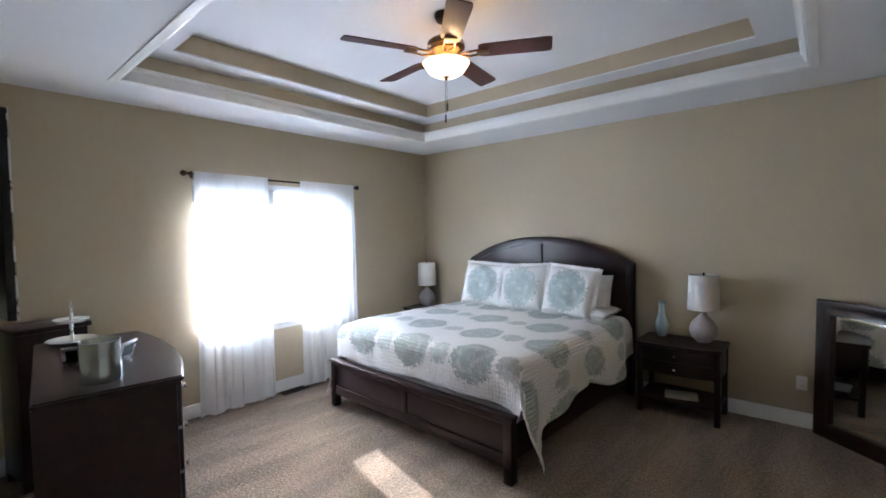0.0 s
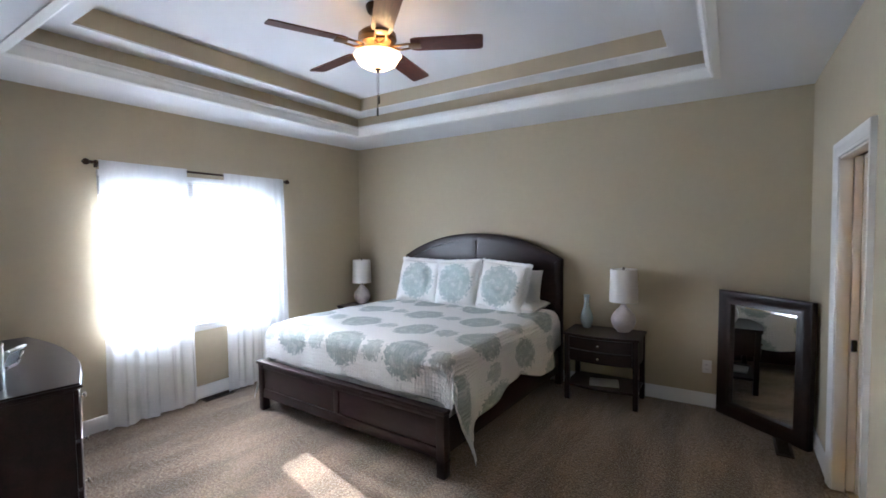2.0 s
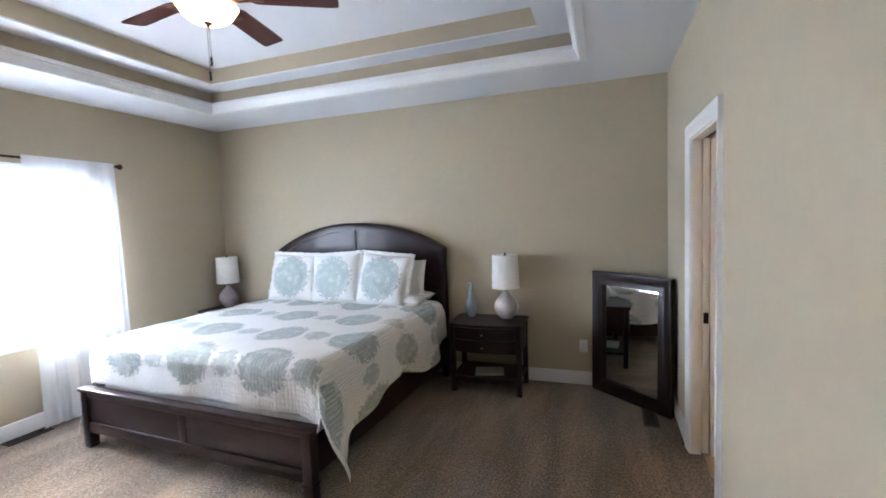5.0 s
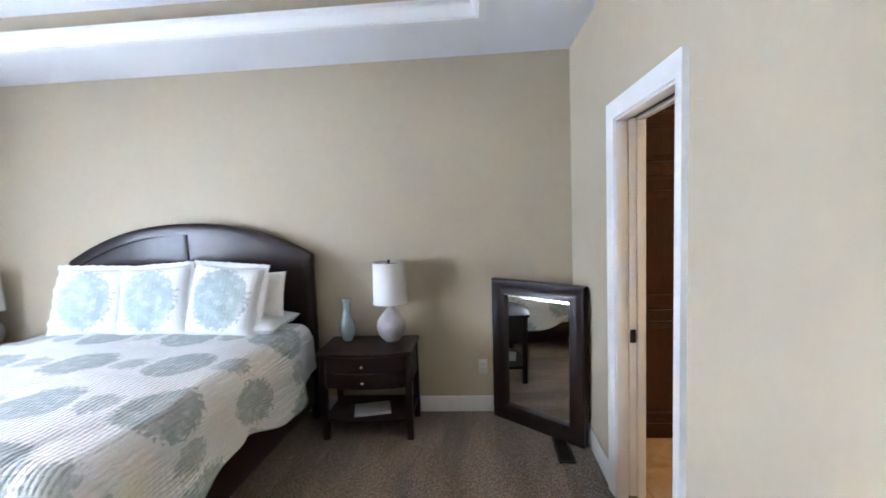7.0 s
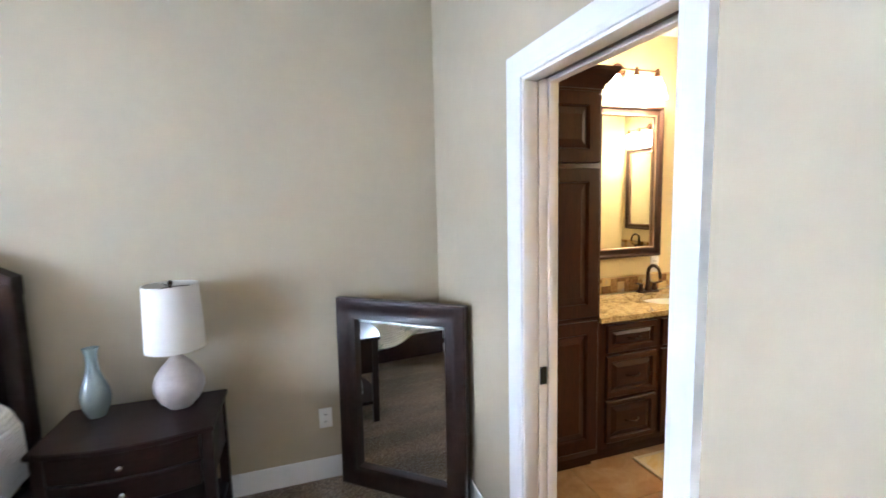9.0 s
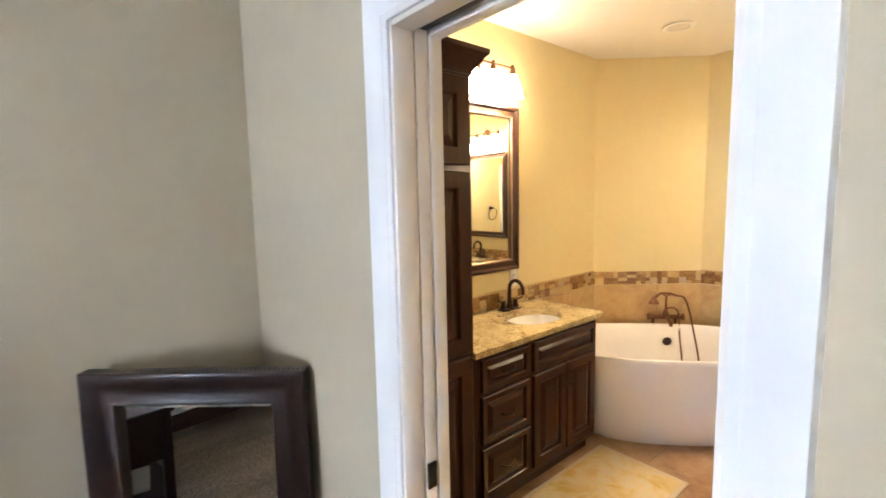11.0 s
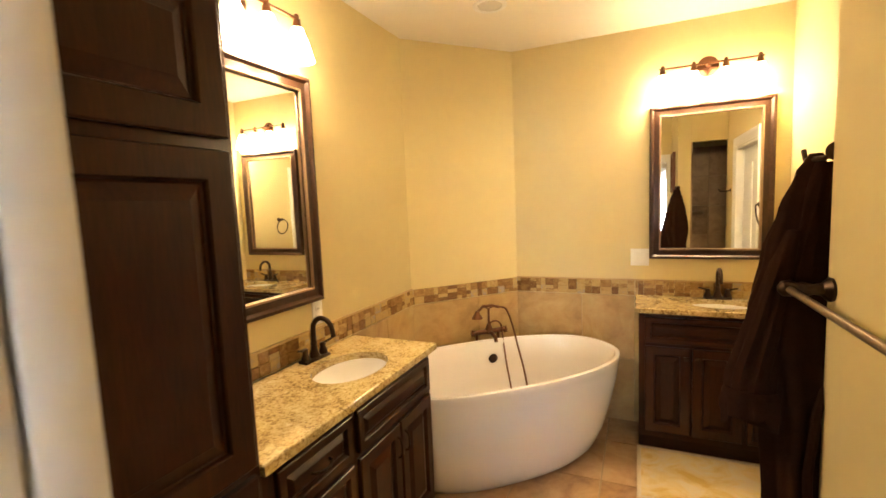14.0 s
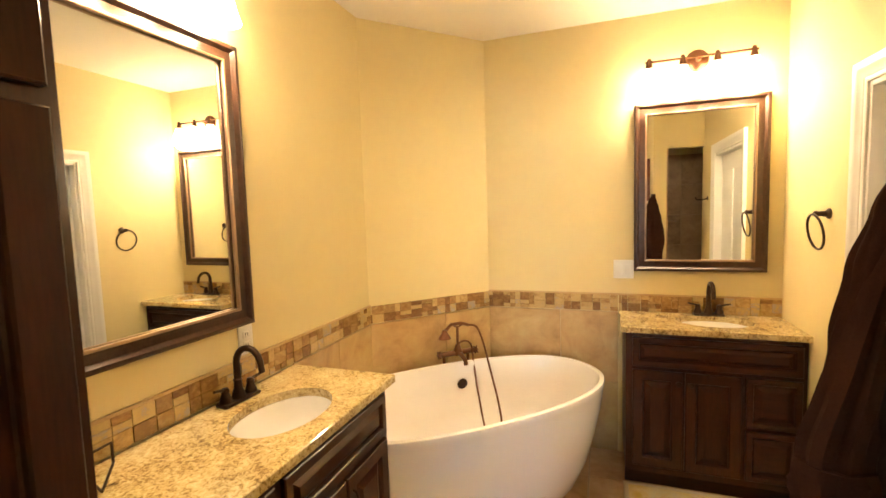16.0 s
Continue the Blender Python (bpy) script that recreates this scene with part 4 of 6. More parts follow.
def framed(name, label, category, m, w, h, rail, depth, wood_, inner, inner_label, beads=False, bevel_glass=False, group="", liner=None):
    """A frame with a stepped profile round a pane, upright in xz and facing -y; its base line is z = 0."""
    s = thing(name, label, category, m, group)
    prof = [(0.0, 0.0), (0.0, depth), (0.006, depth + 0.004), (0.016, depth + 0.004), (rail * 0.45, depth * 0.72), (rail * 0.72, depth * 0.75), (rail * 0.86, depth * 0.9), (rail - 0.004, depth * 0.9), (rail, depth * 0.75), (rail, 0.0)]
    bm = bmesh.new()
    corners = ((-w / 2, 0, 1, 1), (w / 2, 0, -1, 1), (w / 2, h, -1, -1), (-w / 2, h, 1, -1))
    rings = [[bm.verts.new((x + sx * o, -d, z + sz * o)) for o, d in prof] for x, z, sx, sz in corners]
    for i in range(4):
        a, c = rings[i], rings[(i + 1) % 4]
        for j in range(len(prof)):
            k = (j + 1) % len(prof)
            bm.faces.new((a[j], a[k], c[k], c[j]))
    bmesh.ops.recalc_face_normals(bm, faces=bm.faces[:])
    part("frame", bm, wood_, s)
    bm = bmesh.new()
    x0, x1, z0, z1 = -w / 2 + rail - 0.006, w / 2 - rail + 0.006, rail - 0.006, h - rail + 0.006
    g = 0.022 if bevel_glass else 0.001
    out = [bm.verts.new(p) for p in ((x0, -depth * 0.35, z0), (x1, -depth * 0.35, z0), (x1, -depth * 0.35, z1), (x0, -depth * 0.35, z1))]
    lift = 0.0022 if bevel_glass else 0.0
    inn = [bm.verts.new(p) for p in ((x0 + g, -depth * 0.35 - lift, z0 + g), (x1 - g, -depth * 0.35 - lift, z0 + g), (x1 - g, -depth * 0.35 - lift, z1 - g), (x0 + g, -depth * 0.35 - lift, z1 - g))]
    for i in range(4):
        bm.faces.new((out[i], out[(i + 1) % 4], inn[(i + 1) % 4], inn[i]))
    bm.faces.new(inn)
    back = [bm.verts.new((v.co.x, -0.003, v.co.z)) for v in out]
    for i in range(4):
        bm.faces.new((out[(i + 1) % 4], out[i], back[i], back[(i + 1) % 4]))
    bm.faces.new(back[::-1])
    bmesh.ops.recalc_face_normals(bm, faces=bm.faces[:])
    part("glass" if inner is MIRROR else "print", bm, inner, s, inner_label, False)
    if liner:
        bm = bmesh.new()
        for q in ring_xz(x0 + 0.002, z0 + 0.002, x1 - 0.002, z1 - 0.002, 0.010):
            box(bm, (q[0], -depth * 0.92, q[1]), (q[2], -depth * 0.5, q[3]), 0.002)
        part("liner", bm, liner, s, "thin bronze inner lip")
    if beads:
        bm = bmesh.new()
        n = int(h / 0.016)
        for i in range(n):
            for sx in (-1, 1):
                lathe(bm, [(0, -0.005), (0.005, 0), (0, 0.005)], 6, Matrix.Translation((sx * (w / 2 - 0.001), -depth * 0.55, 0.01 + i * h / n)))
        for i in range(int(w / 0.016)):
            lathe(bm, [(0, -0.005), (0.005, 0), (0, 0.005)], 6, Matrix.Translation((-w / 2 + 0.01 + i * 0.016, -depth * 0.55, h - 0.001)))
        part("beading", bm, wood_, s, "row of carved beads on the frame")
    return s


def ring_xz(x0, z0, x1, z1, t):
    return ((x0, z0, x0 + t, z1), (x1 - t, z0, x1, z1), (x0 + t, z0, x1 - t, z0 + t), (x0 + t, z1 - t, x1 - t, z1))


# leaning mirror across the corner: from the bed wall to the door wall
_a, _e = Vector((0.275, 4.560)), Vector((0.845, 4.065))
_mid, _ang = (_a + _e) / 2, math.degrees(math.atan2(_e.y - _a.y, _e.x - _a.x))
framed("floor_mirror", "dark carved-frame mirror standing across the room corner", "mirror", pose(_mid.x - 0.012, _mid.y - 0.012, 0.0, -1.0, 0, _ang), (_e - _a).length, 1.07, 0.115, 0.05, FRAMEWOOD, MIRROR, "bevelled mirror glass", True, True)


def outlet(m, wide=0.072, high=0.115, double=False):
    s = thing("wall_outlet" if not double else "light_switch", "white plastic duplex wall outlet" if not double else "white plastic double rocker switch plate", "outlet" if not double else "switch", m)
    bm = bmesh.new()
    box(bm, (-wide / 2, -0.007, -high / 2), (wide / 2, 0, high / 2), 0.003)
    part("plate", bm, PLASTIC, s)
    if double:
        for x in (-0.023, 0.023):
            bm = bmesh.new()
            box(bm, (x - 0.016, -0.011, -0.033), (x + 0.016, -0.006, 0.033), 0.002)
            part("rocker", bm, PLASTIC, s)
    else:
        for z in (-0.02, 0.02):
            bm = bmesh.new()
            box(bm, (-0.017, -0.010, z - 0.014), (0.017, -0.006, z + 0.014), 0.003)
            o = part("socket", bm, PLASTIC, s)
            bm = bmesh.new()
            for x in (-0.007, 0.005):
                box(bm, (x, -0.0104, z - 0.005), (x + 0.0025, -0.0098, z + 0.006))
            part("slot", bm, GRILLE, o)
    return s


outlet(pose(0.157, YN, 0.362))


def register(m, w=0.30, d=0.105):
    s = thing("floor_register", "brown slotted metal air register set in the carpet", "floor vent", m, "floor registers")
    bm = bmesh.new()
    for q in ring_boxes(-w / 2, -d / 2, w / 2, d / 2, 0.001, 0.009, 0.016):
        box(bm, q[:3], q[3:], 0.002)
    part("frame", bm, GRILLE, s)
    bm = bmesh.new()
    box(bm, (-w / 2 + 0.012, -d / 2 + 0.012, 0.001), (w / 2 - 0.012, d / 2 - 0.012, 0.003))
    part("damper", bm, BLACK, s)
    for i in range(14):
        x = -w / 2 + 0.024 + i * (w - 0.048) / 13
        bm = bmesh.new()
        box(bm, (x - 0.003, -d / 2 + 0.014, 0.003), (x + 0.003, d / 2 - 0.014, 0.008))
        part("slat", bm, GRILLE, s)
    return s


_r = register(pose(-3.93, 2.43, 0, 0, 0, 90))
copy_thing(_r, pose(0.66, 4.00, 0, 0, 0, 90))

# curtains, rod and blind
rod = thing("curtain_rod", "dark bronze curtain rod with ball finials over the window", "curtain rod")
RX, RZ0, RZ1 = XW + 0.085, 2.198, 2.186
_b = bmesh.new()
tube(_b, [(RX, 1.485, RZ0), (RX, 3.29, RZ1)], 0.010, 12)
part("pole", _b, BRONZE, rod)
for y, z, s in ((1.485, RZ0, 1), (3.29, RZ1, -1)):
    _b = bmesh.new()
    lathe(_b, [(0, -0.004), (0.012, -0.004), (0.013, 0.010), (0.010, 0.014), (0.019, 0.022), (0.026, 0.038), (0.024, 0.052), (0.012, 0.064), (0, 0.068)], 18, pose(RX, y, z, 90 * s))
    part("finial", _b, BRONZE, rod)
    _b = bmesh.new()
    box(_b, (XW, y + s * 0.05 - 0.012, z - 0.03), (XW + 0.008, y + s * 0.05 + 0.012, z + 0.03), 0.002)
    tube(_b, [(XW + 0.004, y + s * 0.05, z - 0.016), (RX, y + s * 0.05, z - 0.016)], 0.006, 8)
    part("bracket", _b, BRONZE, rod)


def sheer(y0, y1, spread, seed, label):
    """A gathered voile panel on the rod, with a rod pocket and soft folds that deepen downwards."""
    rnd = random.Random(seed)
    n, rows = 150, 26
    ph = [rnd.uniform(0, 6.28) for _ in range(6)]
    bm = bmesh.new()
    g = []
    for j in range(rows + 1):
        k = j / rows
        row = []
        for i in range(n + 1):
            u = i / n
            y = y0 + (y1 - y0) * u + (u - 0.5) * spread * k
            zt = RZ0 + (RZ1 - RZ0) * (y - 1.5) / 1.87 + 0.022
            fold = math.sin(u * 48 + ph[0] + 0.9 * math.sin(u * 9 + ph[1])) * 0.6 + math.sin(u * 25 + ph[2] + k * 0.8) * 0.7 + math.sin(u * 91 + ph[3]) * 0.15
            depth = 0.005 + 0.022 * min(1, k * 1.6)
            x = RX + 0.021 + fold * depth * 0.75 + 0.012 * k
            row.append(bm.verts.new((max(x, XW + 0.03), y + 0.010 * math.sin(u * 33 + ph[4]) * k, zt + (0.016 - zt) * k + 0.008 * math.sin(u * 21 + ph[5]) * (k > 0.97))))
        g.append(row)
    for a, b in zip(g, g[1:]):
        for i in range(n):
            bm.faces.new((a[i], a[i + 1], b[i + 1], b[i]))
    ob = tagged(part("sheer_curtain", bm, SHEER), label, "curtain", "sheer curtains at the window")
    return ob


sheer(1.52, 2.205, 0.04, 3, "wide white sheer voile curtain panel reaching the floor")
sheer(2.565, 3.265, 0.04, 5, "white sheer voile curtain panel beside the bed")

blind = thing("window_blind", "white slatted blind drawn up to the window top", "blind")
made("headrail", VINYL, blind, "", (XW - 0.045, WY0 + 0.01, WZ1 - 0.045, XW - 0.005, WY1 - 0.01, WZ1 - 0.003), bevel=0.003)
for i in range(6):
    z = WZ1 - 0.062 - i * 0.0225
    made("slat", SLAT, blind, "", (XW - 0.048, WY0 + 0.012, z - 0.0085, XW - 0.002, WY1 - 0.012, z + 0.0085), bevel=0.002)
made("bottom_rail", VINYL, blind, "", (XW - 0.046, WY0 + 0.012, WZ1 - 0.209, XW - 0.004, WY1 - 0.012, WZ1 - 0.191), bevel=0.003)


def ceiling_fan(x, y):
    f = thing("ceiling_fan", "bronze ceiling fan with five mahogany blades and lit bowl", "ceiling fan", pose(x, y, 0))

    def turned(name, prof, m, label="", parent=f, seg=36):
        bm = bmesh.new()
        lathe(bm, prof, seg)
        return part(name, bm, m, parent, label)

    turned("canopy", [(0, Z3), (0.070, Z3), (0.072, Z3 - 0.012), (0.060, Z3 - 0.045), (0.030, Z3 - 0.060), (0, Z3 - 0.062)], BRONZE)
    turned("downrod", [(0, Z3 - 0.06), (0.014, Z3 - 0.06), (0.014, 2.932), (0, 2.932)], BRONZE, seg=14)
    turned("motor", [(0, 2.940), (0.035, 2.940), (0.050, 2.928), (0.098, 2.916), (0.122, 2.895), (0.126, 2.863), (0.110, 2.845), (0.112, 2.837), (0.075, 2.818), (0.062, 2.798), (0.060, 2.786), (0, 2.786)], OLDBRASS, "antique bronze motor housing")
    turned("fitter", [(0, 2.788), (0.062, 2.788), (0.085, 2.778), (0.088, 2.767), (0.06, 2.763), (0, 2.763)], OLDBRASS)
    bowl = turned("bowl", [(0.150, 2.767), (0.155, 2.762), (0.146, 2.751), (0.138, 2.738), (0.120, 2.710), (0.088, 2.689), (0.045, 2.678), (0, 2.676), (0, 2.681), (0.043, 2.683), (0.084, 2.693), (0.114, 2.714), (0.132, 2.740), (0.146, 2.764), (0.150, 2.767)], BOWL, "glowing amber alabaster glass bowl")
    turned("finial", [(0, 2.683), (0.022, 2.681), (0.024, 2.675), (0.012, 2.667), (0.008, 2.656), (0, 2.652)], BRONZE, seg=16)
    for dx, dz in ((0.004, 2.475), (-0.010, 2.40)):
        bm = bmesh.new()
        tube(bm, [(dx, 0.0, 2.660), (dx, 0.0, dz + 0.03)], 0.0016, 6)
        c = part("pull_chain", bm, BRONZE, f)
        bm = bmesh.new()
        lathe(bm, [(0, dz - 0.025), (0.006, dz - 0.02), (0.006, dz + 0.022), (0.002, dz + 0.032), (0, dz + 0.032)], 10, Matrix.Translation((dx, 0, 0)))
        part("pull", bm, BLACK, c)
    for k in range(5):
        a = radians(-43.3 + 72 * k)
        rot = Matrix.Rotation(a, 4, "Z")
        bm = bmesh.new()
        tilt = Matrix.Rotation(radians(-12), 4, "Y")
        pts = [(-0.052, 0.22), (-0.064, 0.25), (-0.072, 0.65), (-0.068, 0.675), (-0.058, 0.685), (0.058, 0.685), (0.068, 0.675), (0.072, 0.65), (0.064, 0.25), (0.052, 0.22)]
        ngon_prism(bm, [(px, py, -0.004) for px, py in pts], (0, 0, 0.008))
        bmesh.ops.transform(bm, matrix=tilt, verts=bm.verts[:])
        b = part("blade", bm, BLADE, f)
        b.matrix_local = Matrix.Translation((0, 0, 2.826)) @ rot @ Matrix.Rotation(radians(-90), 4, "Z")
        bm = bmesh.new()
        for sx in (-1, 1):
            tube(bm, [(0.10, 0.012 * sx, 2.832), (0.15, 0.036 * sx, 2.829), (0.205, 0.034 * sx, 2.835), (0.25, 0.022 * sx, 2.838)], 0.0075, 8)
        box(bm, (0.205, -0.040, 2.830), (0.285, 0.040, 2.836), 0.003)
        ba = part("blade_arm", bm, OLDBRASS, f)
        ba.matrix_local = Matrix.Translation((0, 0, -0.02)) @ rot
    return f


FAN_X, FAN_Y = -1.63, 2.27
ceiling_fan(FAN_X, FAN_Y)
point("fan_bulb", (FAN_X, FAN_Y, 2.743), 1.6, (1.0, 0.66, 0.32), 0.03)

# dresser by the south wall


def dresser():
    s = thing("dresser", "espresso bow-front wooden dresser with drawers", "dresser", pose(-2.681, 0.547, 0, 0, 0, -7))
    w, back, front, zt = 0.66, -0.26, 0.255, 1.0

    def bow(x, e=0.0):
        return front + 0.085 * (1 - (x / w) ** 2) + e

    def slab(name, z0, z1, e, bev):
        bm = bmesh.new()
        xs = [-w - e + (2 * w + 2 * e) * i / 20 for i in range(21)]
        ngon_prism(bm, [(-w - e, back, z0), (w + e, back, z0)] + [(x, bow(max(-w, min(w, x)), e), z0) for x in reversed(xs)], (0, 0, z1 - z0))
        bmesh.ops.bevel(bm, geom=[q for q in bm.edges if abs(q.verts[0].co.z - q.verts[1].co.z) < 1e-6], offset=bev, segments=3, affect="EDGES")
        return part(name, bm, ESPRESSO, s)

    slab("top", zt - 0.028, zt, 0.018, 0.008)
    slab("cornice", zt - 0.045, zt - 0.028, 0.006, 0.003)
    slab("case", 0.10, zt - 0.045, -0.012, 0.004)
    slab("plinth", 0.0, 0.10, -0.03, 0.003)
    for r, (z0, z1) in enumerate(((0.745, 0.945), (0.53, 0.73), (0.32, 0.515), (0.115, 0.305))):
        for c, (a, b) in enumerate(((-w + 0.03, -0.012), (0.012, w - 0.03))):
            bm = bmesh.new()
            xs = [a + (b - a) * i / 10 for i in range(11)]
            ngon_prism(bm, [(a, front - 0.03, z0), (b, front - 0.03, z0)] + [(x, bow(x, 0.006), z0) for x in reversed(xs)], (0, 0, z1 - z0))
            bmesh.ops.bevel(bm, geom=bm.edges[:], offset=0.003, segments=1, affect="EDGES")
            d = part("drawer", bm, ESPRESSO, s)
            bm = bmesh.new()
            x = (a + b) / 2
            lathe(bm, [(0, 0), (0.006, 0), (0.006, 0.014), (0.013, 0.020), (0.013, 0.026), (0, 0.030)], 14, pose(x, bow(x, 0.004), (z0 + z1) / 2, -90))
            part("knob", bm, CHROME, d, "polished nickel knob")
    return s


dresser()

chest = thing("corner_chest", "dark wooden chest in the corner beyond the dresser", "chest", pose(-3.79, 0.47, 0, 0, 0, 10))
made("body", ESPRESSO, chest, "", (-0.17, -0.19, 0.06, 0.17, 0.19, 1.03), bevel=0.005)
made("top", ESPRESSO, chest, "", (-0.19, -0.21, 1.03, 0.19, 0.21, 1.065), bevel=0.008)
for x in (-0.17, 0.12):
    for y in (-0.19, 0.14):
        made("leg", ESPRESSO_UP, chest, "", (x, y, 0, x + 0.05, y + 0.05, 0.06), bevel=0.004)

television = thing("television", "slim black television with a silver edge on a swivel mount", "television", pose(-2.05, 0.166, 0, 0, 0, 187))
made("screen", BLACK, television, "", (0.001, -0.024, 1.337, 1.05, 0.004, 2.147), bevel=0.003)
made("bezel", SILVER, television, "thin silver edge", (0.0, -0.030, 1.334, 1.05, -0.025, 2.150), bevel=0.001)
made("mount", GRILLE, television, "dark steel wall bracket", (0.40, 0.004, 1.55, 0.70, 0.03, 1.90), (0.51, 0.03, 1.68, 0.59, 0.23, 1.78), bevel=0.003)

_b = bmesh.new()
lathe(_b, [(0, 0), (0.075, 0), (0.079, 0.004), (0.079, 0.174), (0.081, 0.183), (0.077, 0.185), (0.074, 0.178), (0.073, 0.022), (0, 0.020)], 40)
jar = thing("candle_jar", "wide mercury-glass candle jar on the dresser", "candle holder", pose(-2.20, 0.468, 1.0))
part("jar", _b, BLUEGLASS, jar)
_b = bmesh.new()
lathe(_b, [(0, 0.021), (0.072, 0.021), (0.072, 0.095), (0.035, 0.092), (0, 0.090)], 32)
part("candle", _b, mat("ivory_wax", (0.55, 0.52, 0.44), 0.5, spread=0.05), jar, "ivory wax candle")

tier = thing("tiered_tray", "two-tier silver serving tray with ring finial on the dresser", "tray", pose(-3.22, 0.53, 1.0))
for z, r in ((0.014, 0.125), (0.138, 0.09)):
    _b = bmesh.new()
    lathe(_b, [(0, z), (r * 0.8, z), (r, z + 0.016), (r + 0.004, z + 0.014), (r * 0.82, z - 0.004), (0, z - 0.004)], 32)
    part("dish", _b, PORCELAIN, tier)
_b = bmesh.new()
lathe(_b, [(0, 0), (0.042, 0), (0.036, 0.010), (0, 0.010)], 20)
part("foot", _b, SILVER, tier)
_b = bmesh.new()
lathe(_b, [(0, 0.010), (0.007, 0.010), (0.011, 0.06), (0.006, 0.078), (0.011, 0.108), (0.006, 0.132), (0.010, 0.18), (0.005, 0.198), (0, 0.21)], 14)
part("post", _b, SILVER, tier)
_b = bmesh.new()
tube(_b, arc((0, 0, 0.233), (1, 0, 0), (0, 0, 1), 0.024, 0, 360, 20), 0.0045, 8)
part("ring", _b, SILVER, tier)

for x, y, a in ((-2.60, 0.465, 70), (-2.52, 0.625, 140)):
    pf = thing("picture_frame", "small silver photo frame leaning back on the dresser", "photo frame", pose(x, y, 1.002, 22, 0, a), "photo frames on the dresser")
    made("frame", SILVER, pf, "", (-0.072, -0.007, 0.0, -0.056, 0.007, 0.105), (0.056, -0.007, 0.0, 0.072, 0.007, 0.105), (-0.056, -0.007, 0.0, 0.056, 0.007, 0.016), (-0.056, -0.007, 0.089, 0.056, 0.007, 0.105), bevel=0.003)
    made("pane", BLACK, pf, "dark glass", (-0.056, -0.003, 0.016, 0.056, 0.003, 0.089), bevel=0.0)
    made("stand", BLACK, pf, "", (-0.015, 0.007, 0.004, 0.015, 0.032, 0.060), bevel=0.002)

for k in range(3):
    _b = bmesh.new()
    tube(_b, [(-3.45 + 0.03 * k, 0.02 + 0.02 * k, 0.9 - 0.1 * k), (-3.42 - 0.02 * k, 0.01, 0.5), (-3.44 + 0.05 * k, 0.05 + 0.03 * k, 0.15), (-3.40, 0.12 + 0.05 * k, 0.008), (-3.30, 0.18 + 0.02 * k, 0.006)], 0.004, 6)
    tagged(part("power_cable", _b, BLACK), "black power cable hanging behind the dresser", "cable", "cables behind the dresser")

# ---- bathroom things ----
BULB = (1.0, 0.75, 0.44)


def vanity_long():
    s = thing("long_vanity", "dark cherry bathroom vanity with drawers and doors", "vanity", pose(0, 0, 0))
    fy, xa, xb, zt = 4.015, 1.595, 2.665, 0.876
    for name, q in (("face_frame", (xa, fy, 0.10, xb, fy + 0.02, zt)), ("side_panel", (xa, fy + 0.02, 0.10, xa + 0.018, YB - 0.004, zt)), ("side_panel", (xb - 0.018, fy + 0.02, 0.10, xb, YB - 0.004, zt)), ("bottom_panel", (xa + 0.018, fy + 0.02, 0.10, xb - 0.018, YB - 0.004, 0.118))):
        made(name, CHERRY, s, "", q, bevel=0.002)
    made("toe_kick", CHERRY_H, s, "", (xa, fy + 0.06, 0.0, xb, fy + 0.075, 0.10), bevel=0.0)
    for z0, z1 in ((0.690, 0.852), (0.420, 0.668), (0.140, 0.400)):
        d = raised_panel("drawer", s, CHERRY_H, 1.643, z0, 2.000, z1, fy, -1, 0.030)
        pull(d, (1.822, fy - 0.022, (z0 + z1) / 2), True)
    raised_panel("false_drawer", s, CHERRY_H, 2.038, 0.690, 2.636, 0.852, fy, -1, 0.030)
    for a, b, kx in ((2.038, 2.332, 2.305), (2.342, 2.636, 2.369)):
        d = raised_panel("door", s, CHERRY, a, 0.140, b, 0.668, fy, -1, 0.050)
        pull(d, (kx, fy - 0.020, 0.57), False)
    return s


def pull(parent, at, level):
    """A small arched bronze pull."""
    bm = bmesh.new()
    x, y, z = at
    pts = [(-0.045, 0, 0), (-0.040, -0.016, 0), (-0.02, -0.026, -0.004), (0, -0.028, -0.006), (0.02, -0.026, -0.004), (0.040, -0.016, 0), (0.045, 0, 0)]
    tube(bm, [(x + p[0], y + p[1] + 0.006, z + p[2]) if level else (x + p[2], y + p[1] + 0.006, z + p[0]) for p in pts], 0.005, 8)
    return part("pull", bm, BRONZE, parent, "dark bronze pull")


def knob_x(parent, at):
    bm = bmesh.new()
    lathe(bm, [(0, 0), (0.006, 0), (0.006, 0.012), (0.014, 0.018), (0.015, 0.025), (0.008, 0.030), (0, 0.031)], 16, Matrix.Translation(at) @ pose(0, 0, 0, 0, -90))
    return part("knob", bm, BRONZE, parent, "dark bronze knob")


bath(vanity_long())


